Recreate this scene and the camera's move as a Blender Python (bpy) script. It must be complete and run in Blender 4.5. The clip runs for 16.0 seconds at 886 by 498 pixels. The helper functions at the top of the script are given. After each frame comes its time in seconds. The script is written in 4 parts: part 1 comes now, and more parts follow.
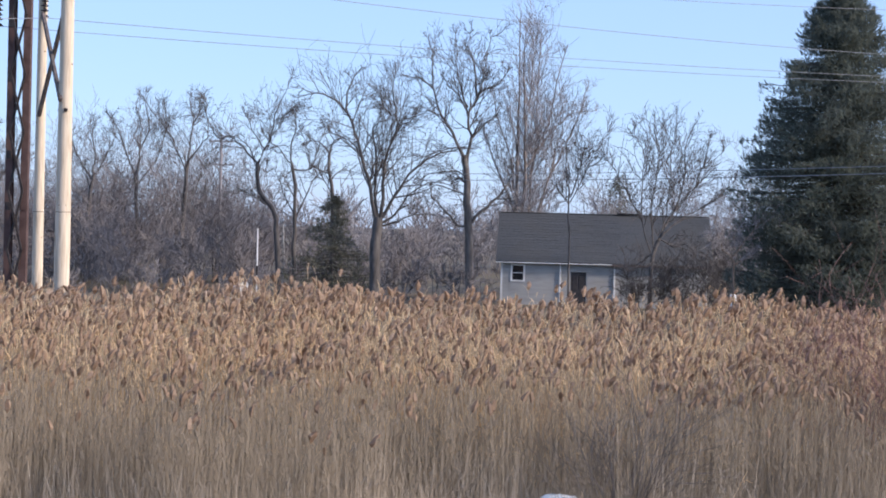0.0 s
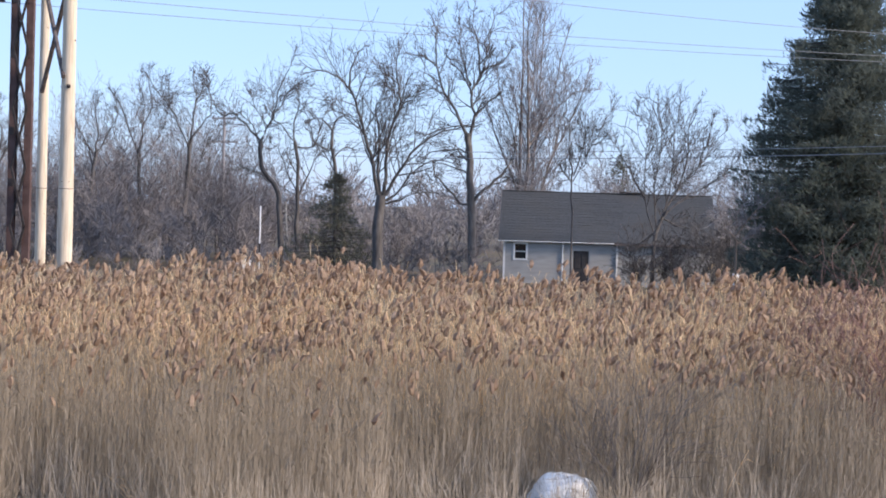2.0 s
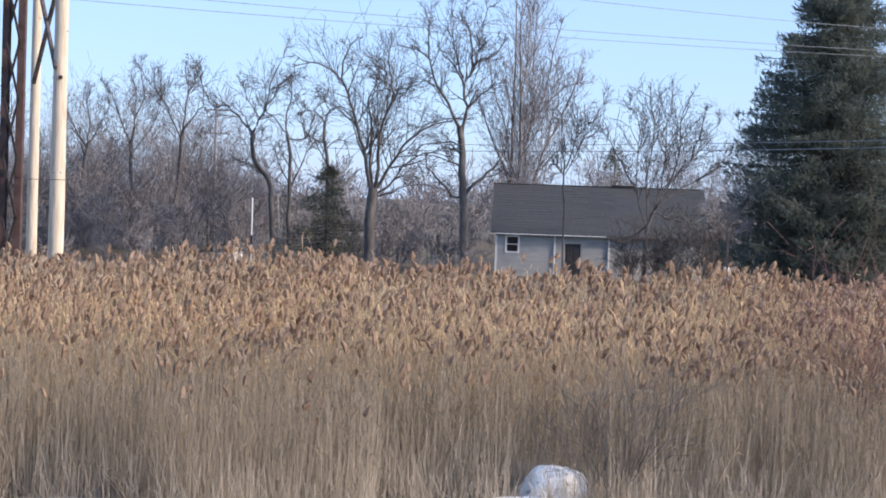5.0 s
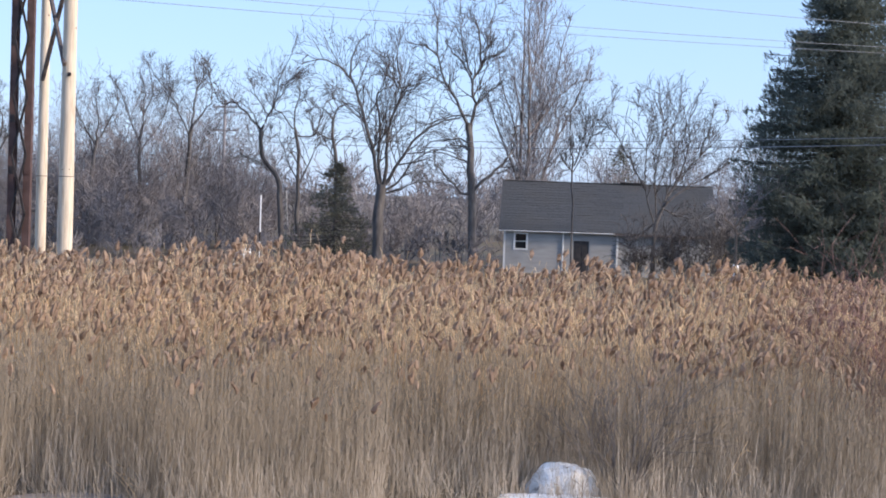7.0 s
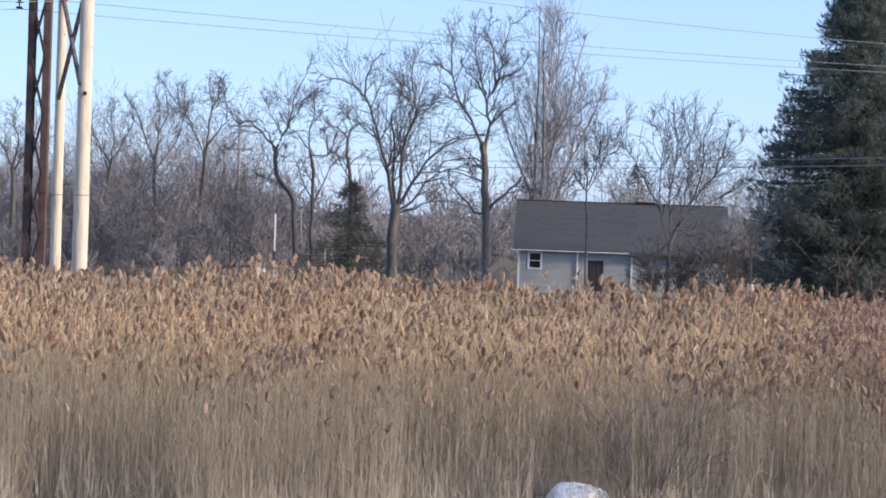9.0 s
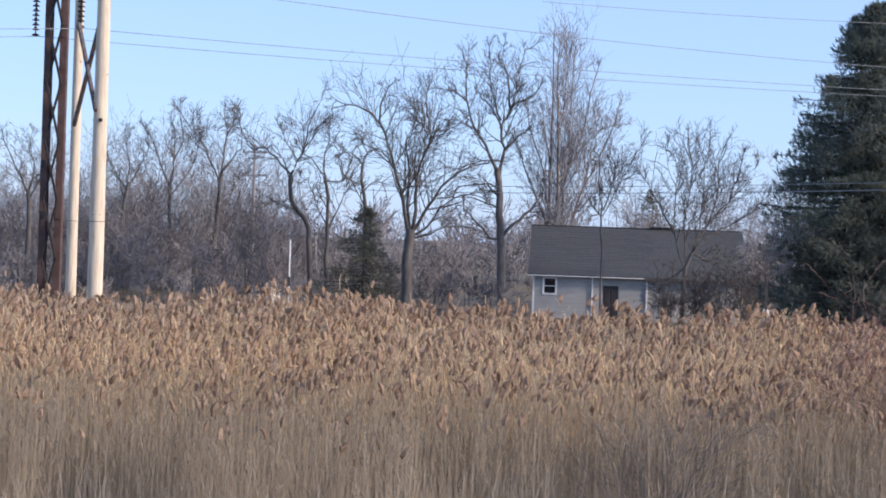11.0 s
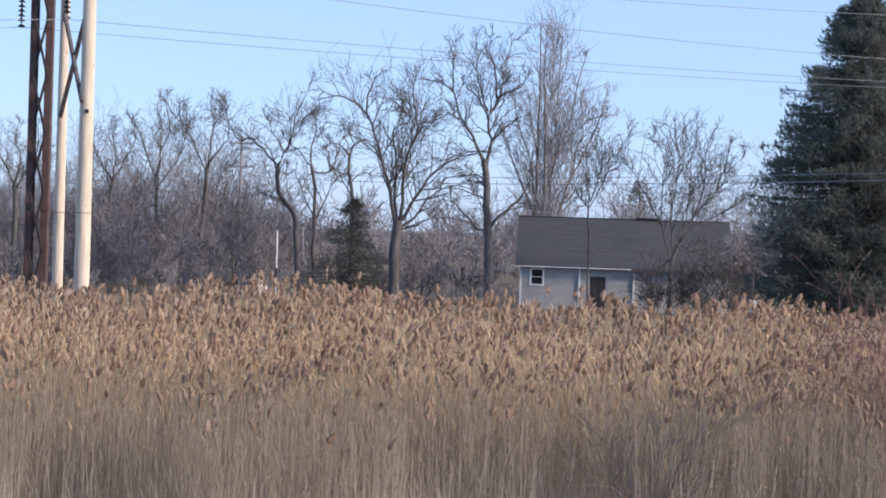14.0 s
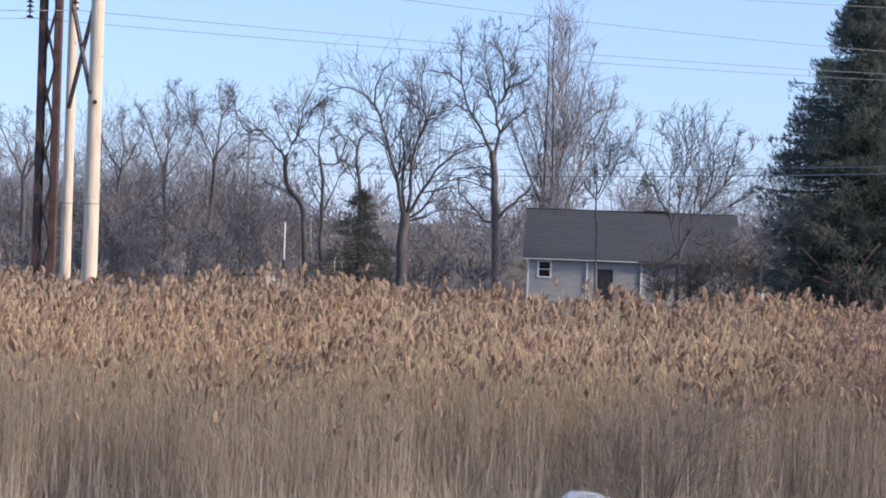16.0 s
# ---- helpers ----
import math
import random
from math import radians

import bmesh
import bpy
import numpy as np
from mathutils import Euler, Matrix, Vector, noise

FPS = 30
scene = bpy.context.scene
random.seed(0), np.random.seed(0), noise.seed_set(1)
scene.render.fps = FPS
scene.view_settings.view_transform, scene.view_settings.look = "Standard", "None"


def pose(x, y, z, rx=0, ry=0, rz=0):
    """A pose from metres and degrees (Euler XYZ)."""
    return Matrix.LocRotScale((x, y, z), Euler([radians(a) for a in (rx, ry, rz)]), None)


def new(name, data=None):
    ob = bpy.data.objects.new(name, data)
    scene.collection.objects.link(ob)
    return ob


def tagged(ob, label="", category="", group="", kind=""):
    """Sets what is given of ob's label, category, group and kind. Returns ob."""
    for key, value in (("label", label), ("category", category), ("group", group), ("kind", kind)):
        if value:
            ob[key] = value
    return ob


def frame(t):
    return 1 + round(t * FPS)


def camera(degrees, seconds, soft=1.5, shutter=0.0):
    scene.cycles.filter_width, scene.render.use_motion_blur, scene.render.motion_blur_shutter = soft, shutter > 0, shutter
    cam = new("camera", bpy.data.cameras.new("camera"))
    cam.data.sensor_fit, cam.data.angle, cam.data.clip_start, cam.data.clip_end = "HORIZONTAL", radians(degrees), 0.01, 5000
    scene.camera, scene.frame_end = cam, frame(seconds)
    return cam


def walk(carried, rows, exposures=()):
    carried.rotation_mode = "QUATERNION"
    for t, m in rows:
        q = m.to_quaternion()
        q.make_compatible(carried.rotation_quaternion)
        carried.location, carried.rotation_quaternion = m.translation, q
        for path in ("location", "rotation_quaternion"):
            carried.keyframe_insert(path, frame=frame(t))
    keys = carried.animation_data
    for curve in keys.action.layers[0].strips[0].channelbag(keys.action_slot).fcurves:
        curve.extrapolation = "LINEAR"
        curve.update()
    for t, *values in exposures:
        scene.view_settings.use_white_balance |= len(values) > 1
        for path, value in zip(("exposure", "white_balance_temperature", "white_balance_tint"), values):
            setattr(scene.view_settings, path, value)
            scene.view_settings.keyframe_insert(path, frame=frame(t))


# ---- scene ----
# ---- camera: hand-held on a raised bank, a long lens that only turns ----
cam = camera(30.0, 16.0, soft=1.85)
EYE = 5.6
ROWS = [  # seconds, yaw, pitch, roll
    (0.0, 0.000, -0.764, 1.500), (0.5, 0.173, -1.045, 1.543), (1.0, 0.087, -1.191, 1.666),
    (1.5, -0.132, -1.332, 1.800), (2.0, 0.070, -1.523, 1.741), (2.5, 0.097, -1.625, 1.815),
    (3.0, -0.140, -1.490, 1.822), (3.5, -0.404, -1.421, 1.844), (4.0, -0.302, -1.583, 1.915),
    (6.5, -0.082, -1.849, 1.958), (7.0, 0.067, -1.887, 1.986), (7.5, -0.153, -1.947, 2.147),
    (8.0, 0.195, -2.307, 2.060), (8.5, 0.542, -1.855, 1.927), (9.0, 0.583, -1.237, 2.076),
    (9.2, 0.964, -1.272, 2.094), (11.3, 1.193, -0.319, 1.900), (11.5, 1.368, -0.336, 1.922),
    (12.0, 1.096, -0.532, 2.012), (12.5, 0.938, -0.846, 1.964), (13.0, 0.654, -0.801, 2.045),
    (13.5, 0.733, -0.876, 1.906), (14.0, 0.671, -0.665, 1.897), (14.5, 1.064, -0.537, 1.951),
    (15.0, 1.083, -0.775, 2.013), (15.5, 0.863, -1.057, 2.164), (16.0, 0.924, -0.952, 2.086),
]
walk(cam, [(t, pose(0, 0, EYE, 0, 0, yaw) @ pose(0, 0, 0, 90 + pitch) @ pose(0, 0, 0, 0, 0, roll))
           for t, yaw, pitch, roll in ROWS],
     exposures=[(0.0, 0.40, 5870, 15), (2.0, 0.49, 5930, 14), (9.2, 0.49, 5930, 14),
                (11.3, 0.37, 5890, 16), (16.0, 0.37, 5890, 16)])

# ---- world, sun, exposure ----
SUN_AZ, SUN_EL = radians(108), radians(25)      # from +y towards +x
world = bpy.data.worlds.new("world")
scene.world = world
world.use_nodes = True
wn = world.node_tree.nodes
sky = wn.new("ShaderNodeTexSky")
sky.sky_type, sky.sun_disc = "NISHITA", False
sky.sun_elevation, sky.sun_rotation = SUN_EL, SUN_AZ
sky.air_density, sky.dust_density, sky.ozone_density = 1.0, 0.5, 4.0
wn["Background"].inputs["Strength"].default_value = 0.15
veil = wn.new("ShaderNodeMix")        # thin even cloud veil over the blue
veil.data_type = "RGBA"
veil.inputs[0].default_value = 0.6
veil.inputs[7].default_value = (2.85, 3.82, 5.6, 1)
world.node_tree.links.new(sky.outputs[0], veil.inputs[6])
world.node_tree.links.new(veil.outputs[2], wn["Background"].inputs[0])
sun_to = Vector((math.sin(SUN_AZ) * math.cos(SUN_EL), math.cos(SUN_AZ) * math.cos(SUN_EL), math.sin(SUN_EL)))
sun = new("sun", bpy.data.lights.new("sun", "SUN"))
sun.data.energy, sun.data.angle, sun.data.color = 4.6, radians(8.0), (1.0, 0.82, 0.62)
sun.matrix_basis = Matrix.Translation((60, -60, 40)) @ (-sun_to).to_track_quat("-Z", "Y").to_matrix().to_4x4()


# ---- materials ----
def material(name, stops, scale, detail=6, rough=0.85, bump=0.3, bump_scale=None, island=0.0, objects=0.0,
             stretch=(1, 1, 1), metal=0.0, large=None, spec=0.3, bump_distance=0.02, translucent=0.0):
    """Noise-mixed colours with fine relief; island/objects: how much pieces differ; large: (scale, colour, amount)."""
    m = bpy.data.materials.new(name)
    m.use_nodes = True
    nt = m.node_tree
    N, L = nt.nodes, nt.links
    bs = N["Principled BSDF"]
    co = N.new("ShaderNodeTexCoord")
    mp = N.new("ShaderNodeMapping")
    mp.inputs["Scale"].default_value = stretch
    L.new(co.outputs["Object"], mp.inputs[0])
    ns = N.new("ShaderNodeTexNoise")
    ns.inputs["Scale"].default_value, ns.inputs["Detail"].default_value = scale, detail
    L.new(mp.outputs[0], ns.inputs["Vector"])
    rp = N.new("ShaderNodeValToRGB")
    el = rp.color_ramp.elements
    while len(el) < len(stops):
        el.new(0.5)
    for e, (p, c) in zip(el, stops):
        e.position, e.color = p, (*c, 1)
    fac = ns.outputs["Fac"]
    if island or objects:
        if island:
            rnd = N.new("ShaderNodeNewGeometry").outputs["Random Per Island"]
        else:
            rnd = N.new("ShaderNodeObjectInfo").outputs["Random"]
        ma = N.new("ShaderNodeMath")
        ma.operation = "MULTIPLY_ADD"
        L.new(rnd, ma.inputs[0])
        ma.inputs[1].default_value = island or objects
        mb = N.new("ShaderNodeMath")
        mb.operation = "SUBTRACT"
        L.new(fac, mb.inputs[0])
        mb.inputs[1].default_value = (island or objects) / 2
        L.new(mb.outputs[0], ma.inputs[2])
        fac = ma.outputs[0]
    L.new(fac, rp.inputs[0])
    col = rp.outputs[0]
    if large:
        n2 = N.new("ShaderNodeTexNoise")
        n2.inputs["Scale"].default_value, n2.inputs["Detail"].default_value = large[0], 3
        L.new(co.outputs["Object"], n2.inputs["Vector"])
        r2 = N.new("ShaderNodeMapRange")
        r2.inputs[1].default_value, r2.inputs[2].default_value = 0.4, 0.65
        r2.inputs[4].default_value = large[2]
        L.new(n2.outputs["Fac"], r2.inputs[0])
        mx = N.new("ShaderNodeMix")
        mx.data_type = "RGBA"
        L.new(r2.outputs[0], mx.inputs[0])
        L.new(col, mx.inputs[6])
        mx.inputs[7].default_value = (*large[1], 1)
        col = mx.outputs[2]
    L.new(col, bs.inputs["Base Color"])
    bs.inputs["Roughness"].default_value, bs.inputs["Metallic"].default_value = rough, metal
    bs.inputs["Specular IOR Level"].default_value = spec
    if bump:
        bn = N.new("ShaderNodeTexNoise")
        bn.inputs["Scale"].default_value, bn.inputs["Detail"].default_value = bump_scale or scale * 3, 5
        L.new(mp.outputs[0], bn.inputs["Vector"])
        bp = N.new("ShaderNodeBump")
        bp.inputs["Strength"].default_value, bp.inputs["Distance"].default_value = bump, bump_distance
        L.new(bn.outputs["Fac"], bp.inputs["Height"])
        L.new(bp.outputs[0], bs.inputs["Normal"])
    if translucent:
        tr = N.new("ShaderNodeBsdfTranslucent")
        ms = N.new("ShaderNodeMixShader")
        ms.inputs[0].default_value = translucent
        L.new(col, tr.inputs[0])
        L.new(bs.outputs[0], ms.inputs[1])
        L.new(tr.outputs[0], ms.inputs[2])
        L.new(ms.outputs[0], N["Material Output"].inputs[0])
    return m


M_GROUND = material("marsh_litter", [(0.25, (0.05, 0.038, 0.025)), (0.5, (0.13, 0.095, 0.06)), (0.75, (0.22, 0.17, 0.11))], 3.0,
                    large=(0.15, (0.10, 0.10, 0.05), 0.5), bump=0.6)
# stem tone darkened to put the shade of the front reeds into it
M_STEM = material("shaded_reed_stem", [(0.1, (0.159, 0.130, 0.097)), (0.45, (0.239, 0.199, 0.151)), (0.8, (0.329, 0.280, 0.213)), (1.0, (0.457, 0.401, 0.315))], 2.0,
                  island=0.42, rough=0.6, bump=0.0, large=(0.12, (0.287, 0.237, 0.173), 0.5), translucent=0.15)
M_STRAW = material("bleached_straw", [(0.1, (0.250, 0.215, 0.175)), (0.5, (0.388, 0.338, 0.278)), (0.9, (0.562, 0.500, 0.425))], 2.0,
                   island=0.5, rough=0.7, bump=0.0, translucent=0.1)
# brightened and turned golden to paint in the sunlit band of rear tops
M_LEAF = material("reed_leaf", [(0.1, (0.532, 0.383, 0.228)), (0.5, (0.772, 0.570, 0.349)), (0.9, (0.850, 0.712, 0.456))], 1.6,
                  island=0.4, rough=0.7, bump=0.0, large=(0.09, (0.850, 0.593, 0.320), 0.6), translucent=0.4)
M_PLUME = material("reed_plume", [(0.05, (0.249, 0.173, 0.128)), (0.35, (0.367, 0.269, 0.200)), (0.65, (0.487, 0.367, 0.274)), (1.0, (0.595, 0.476, 0.374))], 9.0,
                   island=0.55, rough=0.95, bump=0.0, spec=0.03, large=(0.09, (0.516, 0.356, 0.230), 0.5), translucent=0.5)
M_BARK = material("grey_brown_bark", [(0.3, (0.054, 0.049, 0.048)), (0.55, (0.102, 0.094, 0.090)), (0.8, (0.168, 0.156, 0.149))], 5.0,
                  stretch=(1, 1, 0.25), bump=0.6, objects=0.3)
M_TWIG = material("twig_bark", [(0.25, (0.058, 0.052, 0.050)), (0.6, (0.103, 0.094, 0.091)), (0.85, (0.150, 0.138, 0.133))], 1.5, bump=0.0, island=0.5)
M_PALEBARK = material("pale_bark", [(0.3, (0.09, 0.075, 0.065)), (0.55, (0.20, 0.16, 0.13)), (0.8, (0.33, 0.28, 0.235))], 3.0,
                      stretch=(1, 1, 0.25), bump=0.5)
# base colour lightened towards grey to imitate distance haze
M_HAZETWIG = material("hazed_twig_bark", [(0.25, (0.194, 0.180, 0.181)), (0.6, (0.253, 0.237, 0.239)), (0.85, (0.312, 0.295, 0.294))], 0.6, bump=0.0, island=0.3)
# brown-grey brush, paled so its colour carries the haze over dark gaps
M_BRUSH = material("hazed_brown_grey_brush", [(0.25, (0.160, 0.145, 0.143)), (0.6, (0.210, 0.191, 0.189)), (0.85, (0.261, 0.241, 0.237))], 0.6, bump=0.0, island=0.3)
M_BIRCH = material("whitish_bark", [(0.3, (0.18, 0.16, 0.15)), (0.5, (0.38, 0.36, 0.33)), (0.8, (0.5, 0.48, 0.45))], 4.0, bump=0.3)
M_NEEDLE = material("dark_needles", [(0.1, (0.103, 0.121, 0.114)), (0.5, (0.136, 0.156, 0.137)), (0.9, (0.167, 0.185, 0.157))], 1.2,
                    island=0.2, rough=1.0, bump=0.0, spec=0.02, large=(0.25, (0.126, 0.144, 0.104), 0.4), translucent=0.5)
M_NEEDLE2 = material("brownish_needles", [(0.1, (0.095, 0.094, 0.073)), (0.5, (0.155, 0.152, 0.115)), (0.9, (0.216, 0.193, 0.140))], 1.2,
                     island=0.3, rough=1.0, bump=0.0, spec=0.05, translucent=0.4)
M_POLE = material("weathered_pole_wood", [(0.25, (0.333, 0.266, 0.198)), (0.5, (0.567, 0.487, 0.378)), (0.8, (0.702, 0.619, 0.507))], 4.0,
                  stretch=(4, 4, 0.3), bump=0.5, rough=0.8, large=(0.5, (0.594, 0.504, 0.387), 0.4))
M_RUST = material("rusted_steel", [(0.25, (0.065, 0.040, 0.037)), (0.5, (0.115, 0.074, 0.067)), (0.8, (0.17, 0.118, 0.108))], 2.5,
                  rough=0.75, metal=0.2, bump=0.4, large=(0.6, (0.08, 0.046, 0.042), 0.5))
M_DARKIRON = material("dark_iron", [(0.3, (0.025, 0.022, 0.024)), (0.7, (0.07, 0.06, 0.058))], 6.0, rough=0.6, metal=0.4, bump=0.2)
M_BRACE = material("grey_brace_wood", [(0.3, (0.06, 0.05, 0.05)), (0.7, (0.16, 0.135, 0.125))], 5.0, stretch=(1, 1, 1), bump=0.3)
M_PORCELAIN = material("brown_porcelain", [(0.3, (0.02, 0.018, 0.022)), (0.7, (0.05, 0.04, 0.042))], 8.0, rough=0.25, bump=0.0, spec=0.5)
M_WIRE = material("aluminium_wire", [(0.3, (0.192, 0.208, 0.232)), (0.7, (0.264, 0.280, 0.304))], 3.0, rough=0.8, metal=0.0, bump=0.0)
M_SIDING = material("grey_siding", [(0.3, (0.304, 0.300, 0.289)), (0.55, (0.368, 0.364, 0.352)), (0.8, (0.424, 0.420, 0.407))], 1.5,
                    stretch=(0.6, 0.6, 3), bump=0.2, large=(0.5, (0.320, 0.320, 0.313), 0.4))
M_TRIM = material("white_trim_paint", [(0.3, (0.66, 0.66, 0.65)), (0.7, (0.80, 0.80, 0.79))], 3.0, rough=0.5, bump=0.1)
M_SHINGLE = material("grey_shingle", [(0.2, (0.042, 0.045, 0.049)), (0.5, (0.057, 0.061, 0.066)), (0.85, (0.074, 0.078, 0.083))], 7.0,
                     objects=0.2, bump=0.4, large=(0.35, (0.066, 0.065, 0.062), 0.6))
M_DOOR = material("dark_brown_door", [(0.3, (0.035, 0.032, 0.034)), (0.7, (0.06, 0.053, 0.052))], 3.0, rough=0.5, bump=0.1)
M_SNOW = material("old_snow", [(0.25, (0.74, 0.74, 0.75)), (0.5, (0.87, 0.87, 0.87)), (0.8, (0.92, 0.92, 0.92))], 5.0, rough=0.7, bump=0.5,
                  bump_distance=0.04, large=(1.2, (0.55, 0.53, 0.50), 0.4))
M_ICE = material("grey_ice", [(0.3, (0.195, 0.162, 0.140)), (0.7, (0.338, 0.288, 0.252))], 1.2, rough=0.9, bump=0.3, spec=0.12)
M_STONE = material("pale_stone", [(0.33, (0.10, 0.095, 0.09)), (0.42, (0.76, 0.74, 0.70)), (0.7, (0.90, 0.88, 0.84))], 5.0, bump=0.7, bump_distance=0.05)
M_ROAD = material("asphalt", [(0.3, (0.035, 0.035, 0.036)), (0.7, (0.065, 0.064, 0.063))], 20.0, bump=0.4)
M_REDTWIG = material("red_brown_twigs", [(0.25, (0.135, 0.075, 0.068)), (0.6, (0.255, 0.150, 0.135)), (0.9, (0.360, 0.225, 0.195))], 2.0, bump=0.0, island=0.5)

M_BUSH = material("grey_bush_twigs", [(0.25, (0.09, 0.078, 0.07)), (0.6, (0.16, 0.14, 0.125)), (0.9, (0.24, 0.21, 0.19))], 2.0, bump=0.0, island=0.5)

M_GLASS = bpy.data.materials.new("window_glass")
M_GLASS.use_nodes = True
gb = M_GLASS.node_tree.nodes["Principled BSDF"]
gb.inputs["Base Color"].default_value = (0.02, 0.022, 0.026, 1)
gb.inputs["Roughness"].default_value = 0.05


# ---- builders ----
def mesh_object(name, verts, faces, mats, index=None, smooth=False, parent=None, label=""):
    me = bpy.data.meshes.new(name)
    me.from_pydata(verts, [], faces)
    for m in mats if isinstance(mats, (list, tuple)) else [mats]:
        me.materials.append(m)
    if index is not None:
        me.polygons.foreach_set("material_index", index)
    if smooth:
        me.polygons.foreach_set("use_smooth", [True] * len(me.polygons))
    ob = new(name, me)
    ob.parent = parent
    if label:
        ob["label"] = label
    return ob


def part(name, bm, mat, parent, label="", smooth=False):
    me = bpy.data.meshes.new(name)
    bm.normal_update()
    bm.to_mesh(me)
    bm.free()
    me.materials.append(mat)
    if smooth:
        me.polygons.foreach_set("use_smooth", [True] * len(me.polygons))
    ob = new(name, me)
    ob.parent = parent
    if label:
        ob["label"] = label
    return ob


def thing(name, at, label, category, group=""):
    ob = new(name)
    ob.location = at
    return tagged(ob, label, category, group)


def box(bm, x0, x1, y0, y1, z0, z1, bevel=0.0, m=None):
    geo = bmesh.ops.create_cube(bm, size=1)["verts"]
    for v in geo:
        v.co = Vector(((x0 + x1) / 2 + v.co.x * (x1 - x0), (y0 + y1) / 2 + v.co.y * (y1 - y0), (z0 + z1) / 2 + v.co.z * (z1 - z0)))
    if bevel:
        es = list({e for v in geo for e in v.link_edges})
        geo = list({v for f in bmesh.ops.bevel(bm, geom=es, offset=bevel, segments=1, affect="EDGES")["faces"] for v in f.verts} | {v for v in geo if v.is_valid})
    if m is not None:
        bmesh.ops.transform(bm, matrix=m, verts=[v for v in geo if v.is_valid])
    return bm


def beam(a, b, w, d, bevel=0.0):
    """A bar from a to b, w wide and d deep."""
    bm = bmesh.new()
    a, b = Vector(a), Vector(b)
    n = (b - a).length
    m = Matrix.Translation(a) @ (b - a).to_track_quat("Z", "Y").to_matrix().to_4x4()
    return box(bm, -w / 2, w / 2, -d / 2, d / 2, 0, n, bevel, m)


def lathe(bm, profile, sides=16, centre=(0, 0), wobble=0.0, rng=None):
    rings = []
    for r, z in profile:
        rings.append([bm.verts.new((centre[0] + r * math.cos(k * math.tau / sides) * (1 + (rng.uniform(-wobble, wobble) if wobble else 0)),
                                    centre[1] + r * math.sin(k * math.tau / sides), z)) for k in range(sides)])
    for a, b in zip(rings, rings[1:]):
        for k in range(sides):
            bm.faces.new((a[k], a[(k + 1) % sides], b[(k + 1) % sides], b[k]))
    bm.faces.new(list(reversed(rings[0])))
    bm.faces.new(rings[-1])
    return bm


def tubes(paths, sides):
    """Many tapered tubes at once: paths of (points, radii). Returns vertices and faces."""
    groups = {}
    for pts, rad in paths:
        groups.setdefault(len(pts), []).append((pts, rad))
    allv, allf, base = [], [], 0
    for n, items in groups.items():
        P = np.array([[tuple(p) for p in i[0]] for i in items], float)
        R = np.array([i[1] for i in items], float)
        T = np.gradient(P, axis=1)
        T /= np.linalg.norm(T, axis=2, keepdims=True) + 1e-9
        ref = np.where(np.abs(T[..., 2:3]) > 0.9, np.array([1.0, 0, 0]), np.array([0, 0, 1.0]))
        U = np.cross(T, ref)
        U /= np.linalg.norm(U, axis=2, keepdims=True) + 1e-9
        V = np.cross(T, U)
        ang = np.arange(sides) * math.tau / sides
        ring = P[:, :, None] + R[:, :, None, None] * (U[:, :, None] * np.cos(ang)[None, None, :, None] + V[:, :, None] * np.sin(ang)[None, None, :, None])
        B = len(items)
        ids = base + np.arange(B * n * sides).reshape(B, n, sides)
        nx = np.roll(ids, -1, axis=2)
        f = np.stack([ids[:, :-1], nx[:, :-1], nx[:, 1:], ids[:, 1:]], -1).reshape(-1, 4)
        allv.append(ring.reshape(-1, 3))
        allf.append(f)
        base += B * n * sides
    return np.concatenate(allv), np.concatenate(allf)


def rvec(rng):
    return Vector((rng.gauss(0, 1), rng.gauss(0, 1), rng.gauss(0, 1)))


def grow(out, p, d, length, r, level, rng, opt):
    """One branch with its side branches; out holds a list of (points, radii) for each level."""
    n = opt.get("bends", (5, 4, 3, 2))[level]
    pts, rad = [p.copy()], [r]
    wander = opt.get("wander", 0.12)
    for i in range(n):
        d = (d + rvec(rng) * wander * (1 + 0.12 * level) + Vector((0, 0, opt["up"] * (1.0 if level < 2 else 0.4)))).normalized()
        p = p + d * (length / n)
        pts.append(p.copy())
        rad.append(max(r * (1 - 0.8 * (i + 1) / n), opt.get("thin", 0.0105)))
    out[level].append((pts, rad))
    if level >= len(opt["kids"]):
        return
    for k in range(opt["kids"][level]):
        s = rng.uniform(0.15, 1.0) * (n - 1e-3)
        i = int(s)
        q = pts[i].lerp(pts[i + 1], s - i)
        t = (pts[i + 1] - pts[i]).normalized()
        side = t.cross(rvec(rng)).normalized()
        a = radians(rng.uniform(25, 60))
        grow(out, q, t * math.cos(a) + side * math.sin(a), length * rng.uniform(*opt.get("ratio", (0.42, 0.80))), max(rad[i] * 0.6, opt.get("thin", 0.0105)), level + 1, rng, opt)


def smooth_path(ctrl, rng, jitter, per=3):
    """A path through the control points with uneven, knotty bends."""
    pts = []
    for i in range(len(ctrl) - 1):
        p0, p1, p2, p3 = ctrl[max(i - 1, 0)], ctrl[i], ctrl[i + 1], ctrl[min(i + 2, len(ctrl) - 1)]
        for k in range(per):
            u = k / per
            c = 0.5 * (2 * p1 + (p2 - p0) * u + (2 * p0 - 5 * p1 + 4 * p2 - p3) * u * u + (3 * p1 - p0 - 3 * p2 + p3) * u ** 3)
            pts.append(c + (rvec(rng) * jitter if (i or k) else Vector()))
    pts.append(ctrl[-1].copy())
    return pts


